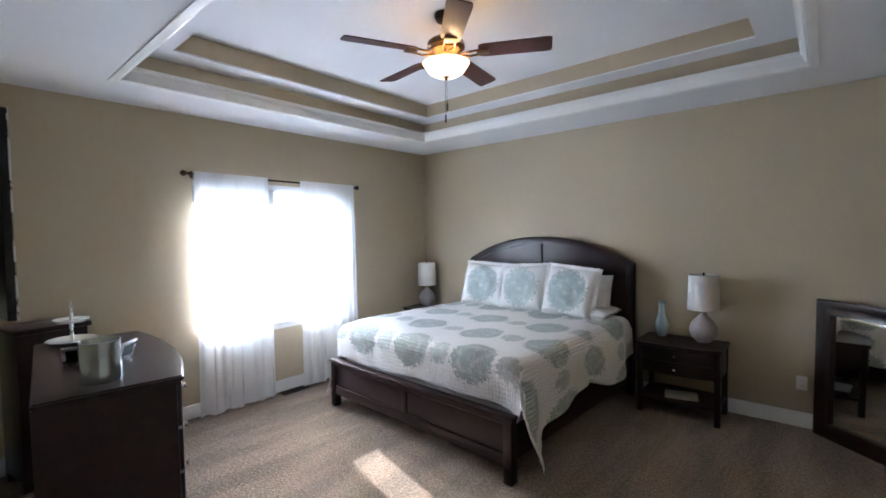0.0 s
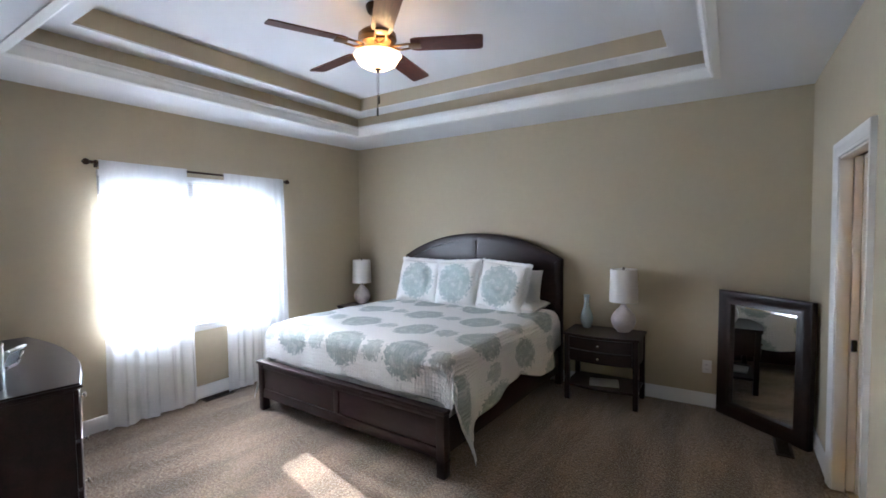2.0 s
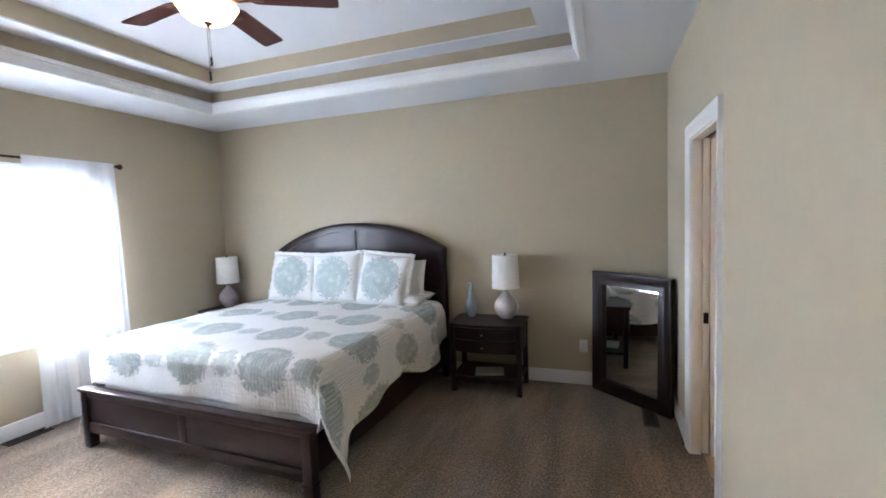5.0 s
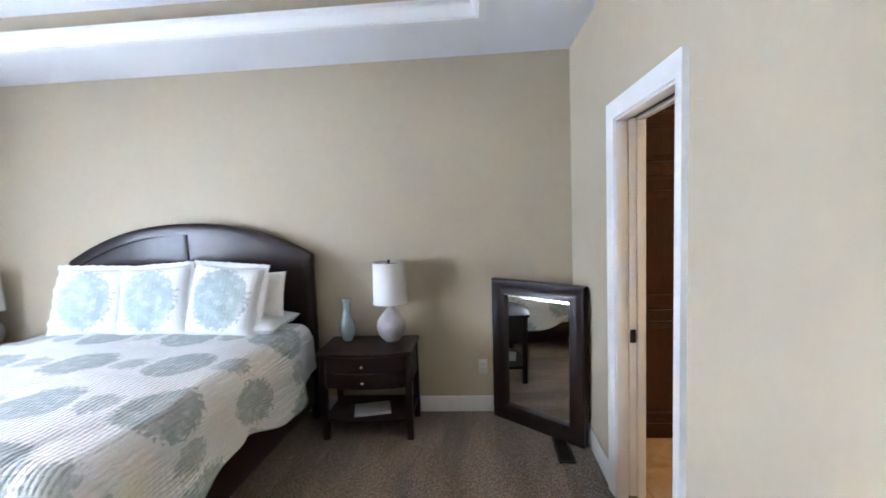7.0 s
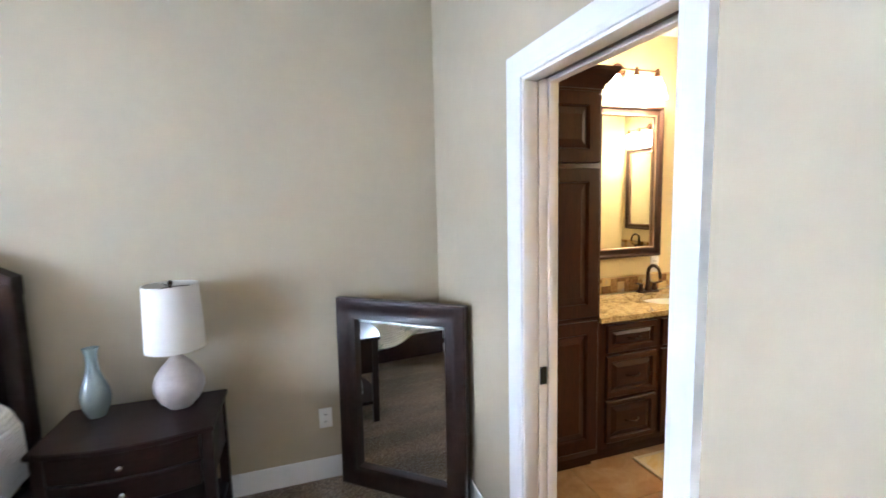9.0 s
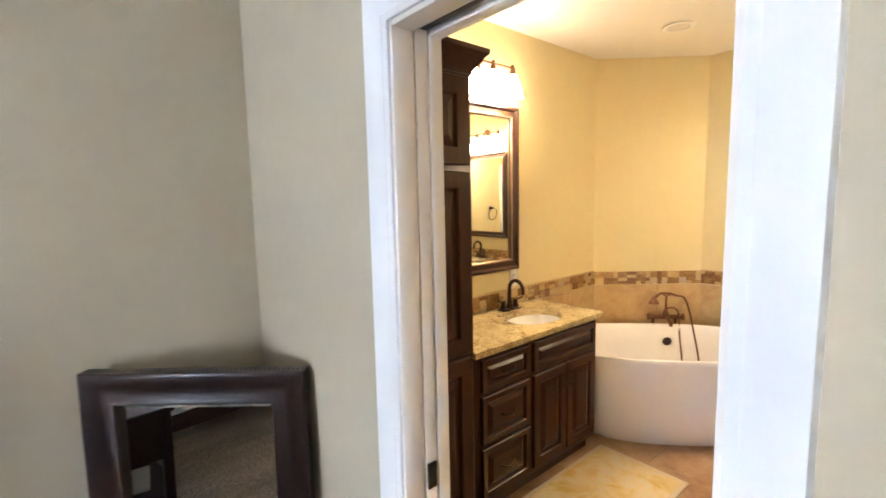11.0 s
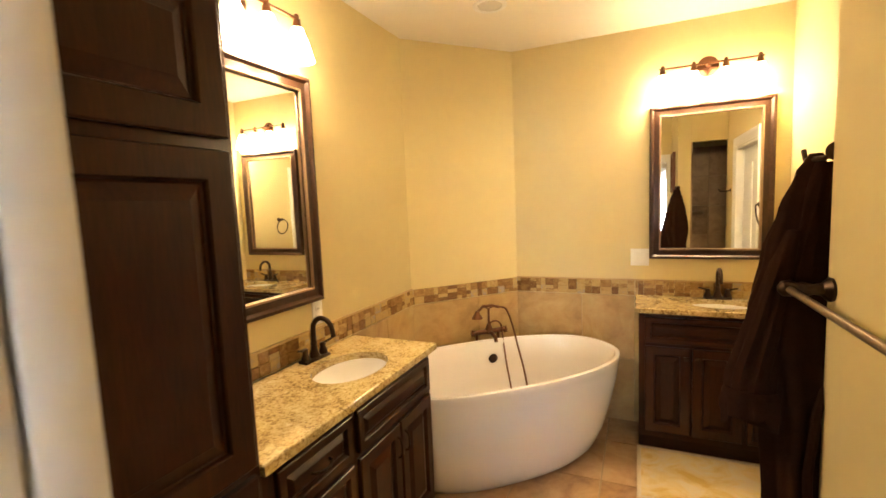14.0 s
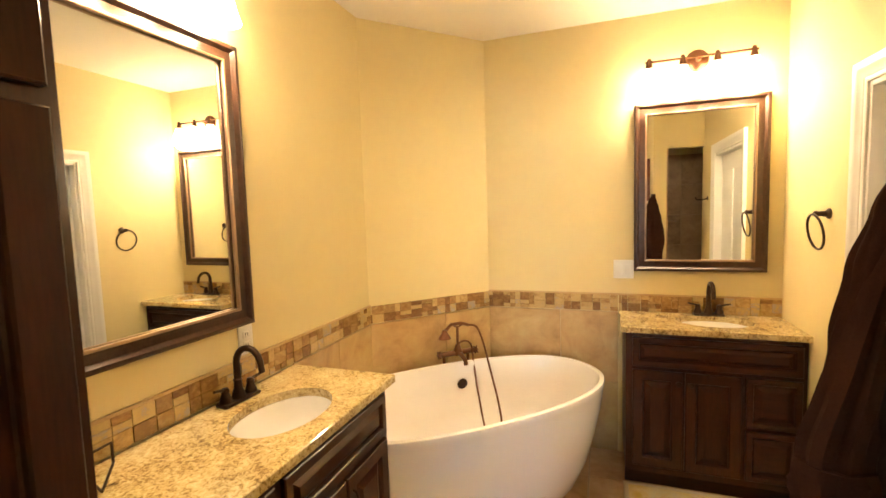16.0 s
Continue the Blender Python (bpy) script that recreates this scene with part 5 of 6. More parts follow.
def worktop(name, label, x0, y0, x1, y1, z1, cx, cy, rx, ry):
    """A stone slab with an oval sink cut-out and eased edges."""
    bm = bmesh.new()
    n = 48
    z0 = z1 - 0.032
    per = []
    for i in range(n):
        a = 2 * math.pi * i / n
        dx, dy = math.cos(a), math.sin(a)
        k = min(((x1 - cx) / dx) if dx > 1e-6 else ((x0 - cx) / dx) if dx < -1e-6 else 1e9, ((y1 - cy) / dy) if dy > 1e-6 else ((y0 - cy) / dy) if dy < -1e-6 else 1e9)
        per.append([cx + dx * k, cy + dy * k])
    for X, Y in ((x0, y0), (x0, y1), (x1, y0), (x1, y1)):
        i = min(range(n), key=lambda q: (per[q][0] - X) ** 2 + (per[q][1] - Y) ** 2)
        per[i] = [X, Y]
    hole = [(cx + rx * math.cos(2 * math.pi * i / n), cy + ry * math.sin(2 * math.pi * i / n)) for i in range(n)]
    e = 0.004
    rings = [[bm.verts.new((*p, z0)) for p in hole], [bm.verts.new((*p, z1)) for p in hole],
             [bm.verts.new((min(max(p[0], x0 + e), x1 - e), min(max(p[1], y0 + e), y1 - e), z1)) for p in per],
             [bm.verts.new((*p, z1 - e)) for p in per], [bm.verts.new((*p, z0)) for p in per]]
    for a, b in list(zip(rings, rings[1:])) + [(rings[-1], rings[0])]:
        for i in range(n):
            bm.faces.new((a[i], a[(i + 1) % n], b[(i + 1) % n], b[i]))
    bmesh.ops.recalc_face_normals(bm, faces=bm.faces[:])
    return tagged(part(name, bm, GRANITE), label, "countertop")


bath(worktop("long_countertop", "gold speckled granite countertop with an oval sink opening", 1.585, 3.982, 2.695, YB - 0.013, 0.910, 2.29, 4.205, 0.195, 0.145))
bath(worktop("small_countertop", "gold speckled granite countertop on the small vanity", 3.632, YP + 0.003, XR - 0.013, 3.085, 0.920, 3.85, 2.605, 0.135, 0.185))


def sink(m, rx, ry):
    s = thing("sink", "white porcelain oval undermount sink", "sink", m, "bathroom sinks")
    bm = bmesh.new()
    lathe(bm, [(1.06, -0.034), (1.0, -0.034), (0.97, -0.06), (0.88, -0.11), (0.66, -0.145), (0.30, -0.155), (0.10, -0.157), (0.10, -0.165), (0.34, -0.163), (0.72, -0.153), (0.96, -0.115), (1.04, -0.06), (1.06, -0.034)], 40, sx=rx, sy=ry)
    part("basin", bm, PORCELAIN, s)
    bm = bmesh.new()
    lathe(bm, [(0, -0.157), (0.021, -0.157), (0.023, -0.152), (0.016, -0.150), (0, -0.1505)], 20)
    part("drain", bm, COPPER, s, "bronze drain")
    return s


bath(sink(pose(2.29, 4.205, 0.910), 0.195, 0.145))
bath(sink(pose(3.85, 2.605, 0.920, 0, 0, 90), 0.185, 0.135))


def basin_tap(m):
    """Two-handle tap with an arched spout; the spout points to -y."""
    s = thing("basin_faucet", "oil-rubbed bronze two-handle faucet with arched spout", "faucet", m, "basin faucets")
    bm = bmesh.new()
    box(bm, (-0.078, -0.028, 0.001), (0.078, 0.028, 0.016), 0.007)
    part("base_plate", bm, BRONZE, s)
    bm = bmesh.new()
    lathe(bm, [(0, 0.014), (0.026, 0.014), (0.022, 0.03), (0.015, 0.05), (0.014, 0.075), (0.016, 0.080), (0.012, 0.085), (0, 0.085)], 20)
    pts = [(0, 0, 0.08), (0, 0, 0.135)] + [tuple(p) for p in arc((0, -0.058, 0.140), (0, 1, 0), (0, 0, 1), 0.058, 0, 165, 14)] + [(0, -0.120, 0.118)]
    tube(bm, pts, 0.0125, 12, 0.85)
    part("spout", bm, BRONZE, s)
    for sx in (-1, 1):
        bm = bmesh.new()
        lathe(bm, [(0, 0.014), (0.022, 0.014), (0.019, 0.03), (0.013, 0.048), (0.015, 0.056), (0.011, 0.066), (0, 0.068)], 18, Matrix.Translation((sx * 0.055, 0, 0)))
        tube(bm, [(sx * 0.055, 0, 0.060), (sx * 0.075, -0.006, 0.066), (sx * 0.108, -0.012, 0.074)], 0.0062, 8, 0.8)
        part("handle", bm, BRONZE, s)
    return s


_f = bath(basin_tap(pose(2.31, 4.415, 0.910, 0, 0, -4)))
bath(copy_thing(_f, pose(3.985, 2.605, 0.920, 0, 0, -90)))


def linen_tower():
    s = thing("linen_cabinet", "tall dark cherry linen cabinet with panelled doors and crown", "cabinet")
    fy, x0, x1 = 3.995, XBL + 0.004, 1.582
    made("case", CHERRY, s, "", (x0, fy, 0.10, x1, YB - 0.004, 2.165), bevel=0.003)
    made("toe_kick", CHERRY_H, s, "", (x0, fy + 0.06, 0.0, x1, fy + 0.075, 0.10), bevel=0.0)
    for z0, z1, kz in ((1.770, 2.140, 1.83), (0.925, 1.740, 1.08), (0.140, 0.900, 0.82)):
        d = raised_panel("door", s, CHERRY, x0 + 0.04, z0, x1 - 0.022, z1, fy, -1, 0.070)
        bm = bmesh.new()
        lathe(bm, [(0, 0), (0.006, 0), (0.006, 0.012), (0.014, 0.018), (0.015, 0.025), (0.008, 0.030), (0, 0.031)], 16, pose(x0 + 0.085, fy - 0.018, kz, 90))
        part("knob", bm, BRONZE, d, "dark bronze knob")
    bm = bmesh.new()
    moulding(bm, [(x1, YB - 0.01, 2.155), (x1, fy, 2.155), (x0, fy, 2.155)], [(0, 0), (0.006, 0), (0.010, 0.02), (0.022, 0.032), (0.052, 0.075), (0.062, 0.085), (0.064, 0.105), (0, 0.108)])
    part("crown", bm, CHERRY_H, s)
    made("lid", CHERRY_H, s, "", (x0, fy, 2.167, x1, YB - 0.01, 2.255), bevel=0.0)
    return s


bath(linen_tower())


def vanity_small():
    s = thing("small_vanity", "dark cherry bathroom vanity with doors and side drawers", "vanity")
    fx = 3.672
    for name, q in (("face_frame", (fx, YP + 0.004, 0.10, fx + 0.02, 3.062, 0.886)), ("side_panel", (fx + 0.02, YP + 0.004, 0.10, XR - 0.004, YP + 0.022, 0.886)), ("side_panel", (fx + 0.02, 3.044, 0.10, XR - 0.004, 3.062, 0.886)), ("bottom_panel", (fx + 0.02, YP + 0.022, 0.10, XR - 0.004, 3.044, 0.118))):
        made(name, CHERRY, s, "", q, bevel=0.002)
    made("toe_kick", CHERRY_H, s, "", (fx + 0.06, YP + 0.004, 0.0, fx + 0.075, 3.062, 0.10), bevel=0.0)
    raised_panel("false_drawer", s, CHERRY_H, 2.260, 0.700, 3.028, 0.860, fx, -1, 0.030, axis="x")
    for a, b, k in ((2.782, 3.028, 2.806), (2.515, 2.772, 2.748)):
        d = raised_panel("door", s, CHERRY, a, 0.140, b, 0.680, fx, -1, 0.050, axis="x")
        knob_x(d, (fx - 0.018, k, 0.625))
    for z0, z1 in ((0.422, 0.680), (0.140, 0.402)):
        raised_panel("drawer", s, CHERRY_H, 2.260, z0, 2.495, z1, fx, -1, 0.026, axis="x")
    return s


bath(vanity_small())

bath(framed("bathroom_mirror", "dark bronze-lipped wood framed mirror over the long vanity", "mirror", pose(2.112, YB - 0.001, 1.160), 0.682, 1.031, 0.062, 0.034, BATHFRAME, MIRROR, "mirror glass", False, False, "bathroom wall mirrors", LIP))
bath(framed("bathroom_mirror", "dark bronze-lipped wood framed mirror over the small vanity", "mirror", pose(XR - 0.001, 2.658, 1.172, 0, 0, -90), 0.682, 0.986, 0.062, 0.034, BATHFRAME, MIRROR, "mirror glass", False, False, "bathroom wall mirrors", LIP))


def bath_light(m):
    """A bar lamp with four bell shades hanging down; faces -y."""
    s = thing("vanity_light", "bronze bar light with four glowing frosted bell shades", "wall lamp", m, "vanity lights")
    bm = bmesh.new()
    lathe(bm, [(0, 0), (0.060, 0), (0.060, 0.008), (0.050, 0.016), (0.030, 0.020), (0.014, 0.026), (0.012, 0.075), (0, 0.075)], 28, pose(0, 0, 0, 90))
    part("backplate", bm, COPPER, s)
    bm = bmesh.new()
    tube(bm, [(-0.275, -0.085, 0), (0.275, -0.085, 0)], 0.0065, 10)
    part("bar", bm, COPPER, s)
    for x in (-0.255, -0.085, 0.085, 0.255):
        bm = bmesh.new()
        lathe(bm, [(0, 0.022), (0.008, 0.019), (0.012, 0.010), (0.010, 0.000), (0.016, -0.012), (0.020, -0.040), (0.016, -0.042), (0, -0.042)], 16, Matrix.Translation((x, -0.085, 0)))
        h = part("holder", bm, COPPER, s)
        bm = bmesh.new()
        lathe(bm, [(0.024, -0.040), (0.030, -0.060), (0.046, -0.100), (0.056, -0.145), (0.066, -0.175), (0.063, -0.175), (0.053, -0.145), (0.043, -0.100), (0.027, -0.060), (0.021, -0.040), (0.024, -0.040)], 28, Matrix.Translation((x, -0.085, 0)))
        part("shade", bm, SHADE_LIT, h, "glowing frosted glass shade")
    return s


bath(bath_light(pose(2.08, YB, 2.405)))
bath(bath_light(pose(XR, 2.672, 2.375, 0, 0, -90)))
for x in (1.825, 1.995, 2.165, 2.335):
    point("vanity_bulb", BATH @ Vector((x, YB - 0.085, 2.230)), 0.58, BULB, 0.035)
for y in (2.417, 2.587, 2.757, 2.927):
    point("vanity_bulb", BATH @ Vector((XR - 0.085, y, 2.200)), 0.58, BULB, 0.035)

can = bath(thing("ceiling_downlight", "round white recessed ceiling light, unlit", "downlight", pose(3.235, 3.82, ZB)))
_b = bmesh.new()
lathe(_b, [(0.095, 0.0), (0.095, -0.004), (0.085, -0.008), (0.070, -0.006), (0.066, 0.0)], 36)
part("trim_ring", _b, TRIM, can)
_b = bmesh.new()
lathe(_b, [(0, -0.001), (0.067, -0.001), (0.067, -0.003), (0, -0.003)], 28)
part("lens", _b, PORCELAIN, can)


def bathtub():
    """Free-standing oval tub: flared sides, rolled lip, hollow basin."""
    s = thing("bathtub", "white freestanding oval soaking tub with smooth flared sides", "bathtub", pose(3.305, 3.885, 0, 0, 0, -47))
    L, W = 0.85, 0.43
    n = 64

    def loop(bm, k, z, dl=0.0):
        out = []
        for i in range(n):
            a = 2 * math.pi * i / n
            c, d = math.cos(a), math.sin(a)
            px = math.copysign(abs(c) ** (2 / 2.35), c) * (L + dl) * k
            py = math.copysign(abs(d) ** (2 / 2.35), d) * (W + dl) * (k if k > 0.5 else k)
            out.append(bm.verts.new((px, py, z * 1.025)))
        return out

    bm = bmesh.new()
    prof = [(0.65, 0.0, 0.0), (0.72, 0.008, 0.0), (0.79, 0.05, 0), (0.868, 0.16, 0), (0.925, 0.30, 0), (0.975, 0.45, 0), (0.998, 0.565, 0), (1.0, 0.585, 0.003), (1.0, 0.597, 0.0), (1.0, 0.60, -0.010), (1.0, 0.597, -0.024), (1.0, 0.575, -0.032), (0.97, 0.45, -0.034), (0.925, 0.30, -0.036), (0.85, 0.18, -0.04), (0.72, 0.135, -0.03), (0.4, 0.125, 0), (0.05, 0.122, 0)]
    rings = [loop(bm, k, z, dl) for k, z, dl in prof]
    for a, b in zip(rings, rings[1:]):
        for i in range(n):
            bm.faces.new((a[i], a[(i + 1) % n], b[(i + 1) % n], b[i]))
    bm.faces.new(rings[0][::-1]), bm.faces.new(rings[-1])
    bmesh.ops.recalc_face_normals(bm, faces=bm.faces[:])
    part("shell", bm, ACRYLIC, s)
    bm = bmesh.new()
    lathe(bm, [(0, 0), (0.034, 0), (0.034, 0.005), (0.028, 0.009), (0.010, 0.010), (0, 0.010)], 26, pose(0.17, W - 0.062, 0.487, 97))
    part("overflow", bm, BRONZE, s, "round dark bronze overflow cover")
    return s


bath(bathtub())


def tub_filler():
    """Telephone-style filler with a hand shower, on the far rim of the tub."""
    s = thing("tub_filler", "antique copper clawfoot tub filler with hand shower and hose", "faucet", pose(3.305, 3.885, 0, 0, 0, -47) @ pose(0.18, 0.41, 0.615))
    bm = bmesh.new()
    for x in (-0.085, 0.085):
        tube(bm, [(x, 0.06, -0.62), (x, 0.06, 0.02), (x, 0.04, 0.045)], 0.011, 10)
    part("riser", bm, COPPER, s)
    bm = bmesh.new()
    tube(bm, [(-0.115, 0.03, 0.05), (0.115, 0.03, 0.05)], 0.017, 14)
    tube(bm, [(0, 0.03, 0.05), (0, -0.03, 0.045), (0, -0.075, 0.03), (0, -0.085, 0.0)], 0.014, 12)
    lathe(bm, [(0, -0.01), (0.028, -0.01), (0.030, 0.02), (0.020, 0.04), (0.014, 0.06), (0, 0.06)], 18, Matrix.Translation((0, 0.03, 0.045)))
    part("body", bm, COPPER, s)
    for sx in (-1, 1):
        bm = bmesh.new()
        for k in range(4):
            a = k * math.pi / 2 + 0.4
            tube(bm, [(sx * 0.130, 0.03, 0.05), (sx * 0.130, 0.03 + 0.030 * math.cos(a), 0.05 + 0.030 * math.sin(a))], 0.0055, 8)
        tube(bm, [(sx * 0.112, 0.03, 0.05), (sx * 0.142, 0.03, 0.05)], 0.010, 10)
        part("cross_handle", bm, COPPER, s)
    bm = bmesh.new()
    tube(bm, [(0, 0.03, 0.10), (0, 0.03, 0.155), (0, 0.028, 0.215)], 0.0085, 10)
    tube(bm, [(-0.03, 0.02, 0.232), (0, 0.028, 0.215), (0.03, 0.02, 0.232)], 0.006, 8)
    part("cradle", bm, COPPER, s)
    bm = bmesh.new()
    tube(bm, [(0.075, 0.02, 0.222), (0.02, 0.022, 0.240), (-0.05, 0.018, 0.240), (-0.095, 0.0, 0.212)], 0.010, 10)
    lathe(bm, [(0, 0.02), (0.012, 0.018), (0.018, 0.0), (0.038, -0.028), (0.040, -0.036), (0, -0.038)], 20, Matrix.Translation((-0.105, -0.006, 0.200)))
    part("hand_shower", bm, COPPER, s)
    bm = bmesh.new()
    c = [(0.075, 0.02, 0.222), (0.125, 0.0, 0.205), (0.155, -0.03, 0.10), (0.170, -0.08, -0.05), (0.180, -0.14, -0.20), (0.175, -0.20, -0.33), (0.150, -0.24, -0.41)]
    pts = []
    for i in range(len(c) - 1):
        p0, p1, p2, p3 = (Vector(c[max(0, i - 1)]), Vector(c[i]), Vector(c[i + 1]), Vector(c[min(len(c) - 1, i + 2)]))
        for k in range(6):
            t = k / 6
            pts.append(0.5 * ((2 * p1) + (p2 - p0) * t + (2 * p0 - 5 * p1 + 4 * p2 - p3) * t * t + (3 * p1 - p0 - 3 * p2 + p3) * t ** 3))
    tube(bm, pts, 0.0065, 8)
    tube(bm, arc((0.03, 0.0, 0.075), (1, 0, 0), (0, 0, 1), 0.055, 150, 0, 10) + [Vector((0.088, -0.01, 0.0)), Vector((0.083, -0.06, -0.15)), Vector((0.078, -0.14, -0.33)), Vector((0.08, -0.17, -0.40))], 0.0062, 8)
    part("hose", bm, COPPER, s)
    return s


bath(tub_filler())


def towel_bar():
    s = thing("towel_bar", "oil-rubbed bronze towel bar on turned posts", "towel bar")
    y = 2.685
    for x in (1.435, 1.945):
        bm = bmesh.new()
        lathe(bm, [(0, 0), (0.026, 0), (0.027, 0.006), (0.021, 0.012), (0.014, 0.018), (0.012, 0.030), (0.016, 0.052), (0.013, 0.062), (0.018, 0.072), (0.017, 0.088), (0.008, 0.096), (0, 0.098)], 20, pose(x, y, 1.372, -90))
        part("post", bm, BRONZE, s)
    bm = bmesh.new()
    tube(bm, [(1.420, y + 0.078, 1.372), (1.970, y + 0.078, 1.372)], 0.0078, 12)
    part("bar", bm, WORNBAR, s, "worn grey-brown bar")
    return s


bath(towel_bar())
bath(framed("wall_picture", "reddish wood framed aged print on the partition", "picture", pose(1.47, 2.686, 1.622, 0, 0, 180), 0.38, 0.45, 0.060, 0.026, PICWOOD, PRINT, "plain aged print"))


def robe():
    """A heavy robe hung from a hook: gathered at the top, widening downwards in deep folds, with one sleeve and a belt end."""

    def hang(rows, n, at, ripple, seed):
        bm = bmesh.new()
        g = []
        for j in range(rows + 1):
            k = j / rows
            cx, cy, z, d, w = at(k)
            row = []
            for i in range(n):
                a = 2 * math.pi * i / n
                f = 1 + ripple * min(1, k * 2.5) * (math.sin(7 * a + 1.8 * k + seed) * 0.6 + math.sin(12 * a - 1.1 * k + seed) * 0.4) + 0.10 * noise.noise(Vector((math.cos(a) * 1.6 + seed, math.sin(a) * 1.6, k * 5)))
                row.append(bm.verts.new((cx + d * math.cos(a) * f, cy + w * math.sin(a) * f, z + (0.03 * math.sin(a * 2 + seed) * max(0, k - 0.9) * 10))))
            g.append(row)
        for a, b in zip(g, g[1:]):
            for i in range(n):
                bm.faces.new((a[i], a[(i + 1) % n], b[(i + 1) % n], b[i]))
        bm.faces.new(g[0]), bm.faces.new(g[-1][::-1])
        bmesh.ops.recalc_face_normals(bm, faces=bm.faces[:])
        return bm

    s = thing("bathrobe", "dark brown terry bathrobe hanging from a wall hook", "bathrobe", pose(2.04, 2.695, 0.037))
    def swell(k, keys):
        """Smooth rise between (k, value) keys."""
        for (a, u), (b, v) in zip(keys, keys[1:]):
            if k <= b:
                q = (k - a) / (b - a)
                return u + (v - u) * q * q * (3 - 2 * q)
        return keys[-1][1]

    wide = [(0, 0.012), (0.04, 0.034), (0.12, 0.060), (0.22, 0.084), (0.34, 0.106), (0.42, 0.112), (0.58, 0.086), (0.80, 0.084), (1, 0.092)]
    deep = [(0, 0.014), (0.2, 0.046), (0.4, 0.062), (0.7, 0.056), (1, 0.066)]
    part("gown", hang(60, 96, lambda k: (0.004 * math.sin(9 * k), 0.010 * math.sin(5 * k), 1.632 - 1.05 * k, swell(k, deep), swell(k, wide)), 0.15, 0.4), TERRY, s)
    part("sleeve", hang(36, 44, lambda k: (-0.016 - 0.010 * k, 0.040 + 0.078 * min(1, k * 1.25), 1.46 - 0.46 * k, 0.026 + 0.014 * min(1, k * 2), 0.020 + 0.030 * min(1, k * 1.4)), 0.13, 2.1), TERRY, s)
    part("cuff", hang(8, 44, lambda k: (-0.027, 0.118, 1.075 - 0.075 * k, 0.045 + 0.003 * math.sin(3 * k), 0.056 + 0.003 * math.sin(3 * k)), 0.10, 2.1), TERRY, s)
    part("collar", hang(18, 30, lambda k: (-0.024, -0.010 + 0.050 * k, 1.610 - 0.30 * k, 0.014 + 0.012 * k, 0.018 + 0.020 * k), 0.10, 4.0), TERRY, s)
    bm = bmesh.new()
    tube(bm, [(-0.06, -0.02, 1.12), (-0.075, 0.0, 1.05), (-0.070, 0.012, 0.90), (-0.072, 0.010, 0.80)], 0.010, 8)
    part("belt", bm, TERRY, s)
    return s


bath(robe())
hook = bath(thing("robe_hook", "oil-rubbed bronze robe hook on the partition end", "hook", pose(1.97, 2.71, 1.667)))
_b = bmesh.new()
lathe(_b, [(0, 0), (0.020, 0), (0.018, 0.006), (0, 0.008)], 18, pose(0, -0.03, 0, 0, 90))
tube(_b, [(0.004, -0.03, 0), (0.03, -0.02, -0.012), (0.085, 0, -0.012), (0.10, 0, 0.012)], 0.006, 8)
part("hook_body", _b, BRONZE, hook)
_h2 = bath(copy_thing(hook, pose(2.12, YP, 1.62, 0, 0, 90)))


def towel_ring(m):
    s = thing("towel_ring", "oil-rubbed bronze towel ring on the wall", "towel ring", m)
    bm = bmesh.new()
    lathe(bm, [(0, 0), (0.024, 0), (0.024, 0.006), (0.014, 0.014), (0.011, 0.040), (0.015, 0.048), (0.012, 0.058), (0, 0.060)], 20, pose(0, 0, 0, -90))
    part("post", bm, BRONZE, s)
    bm = bmesh.new()
    tube(bm, [Vector((0, 0.05, -0.080)) + Vector((0.078 * math.cos(a), 0.012 * math.sin(a), 0.078 * math.sin(a))) for a in (2 * math.pi * i / 36 for i in range(37))], 0.0055, 8)
    part("ring", bm, BRONZE, s)
    return s


bath(towel_ring(pose(3.53, YP, 1.503)))
bath(outlet(pose(XR, 3.057, 1.178, 0, 0, -90), 0.115, 0.115, True))
bath(outlet(pose(2.432, YB, 1.095), 0.072, 0.115))


def bath_mat(m, w, d):
    s = thing("bath_mat", "cream bath mat with a yellow floral pattern", "bath mat", m, "bath mats")
    bm = bmesh.new()
    nx, ny = 40, 24
    g = [[bm.verts.new((-w / 2 + w * i / nx, -d / 2 + d * j / ny, 0.014 + 0.003 * noise.noise(Vector((i * 0.7, j * 0.7, 2))) - (0.006 if i in (0, nx) or j in (0, ny) else 0))) for i in range(nx + 1)] for j in range(ny + 1)]
    for a, b in zip(g, g[1:]):
        for i in range(nx):
            bm.faces.new((a[i], a[i + 1], b[i + 1], b[i]))
    box(bm, (-w / 2, -d / 2, 0.001), (w / 2, d / 2, 0.007))
    part("mat_face", bm, RUG, s)
    bm = bmesh.new()
    for q in ring_boxes(-w / 2 - 0.012, -d / 2 - 0.012, w / 2 + 0.012, d / 2 + 0.012, 0.0, 0.012, 0.026):
        box(bm, q[:3], q[3:], 0.003)
    part("border", bm, RUG_EDGE, s, "bound cream border")
    return s


_m = bath(bath_mat(pose(2.29, 3.735, 0.0), 0.86, 0.52))
bath(copy_thing(_m, pose(3.43, 2.63, 0.0, 0, 0, 90)))

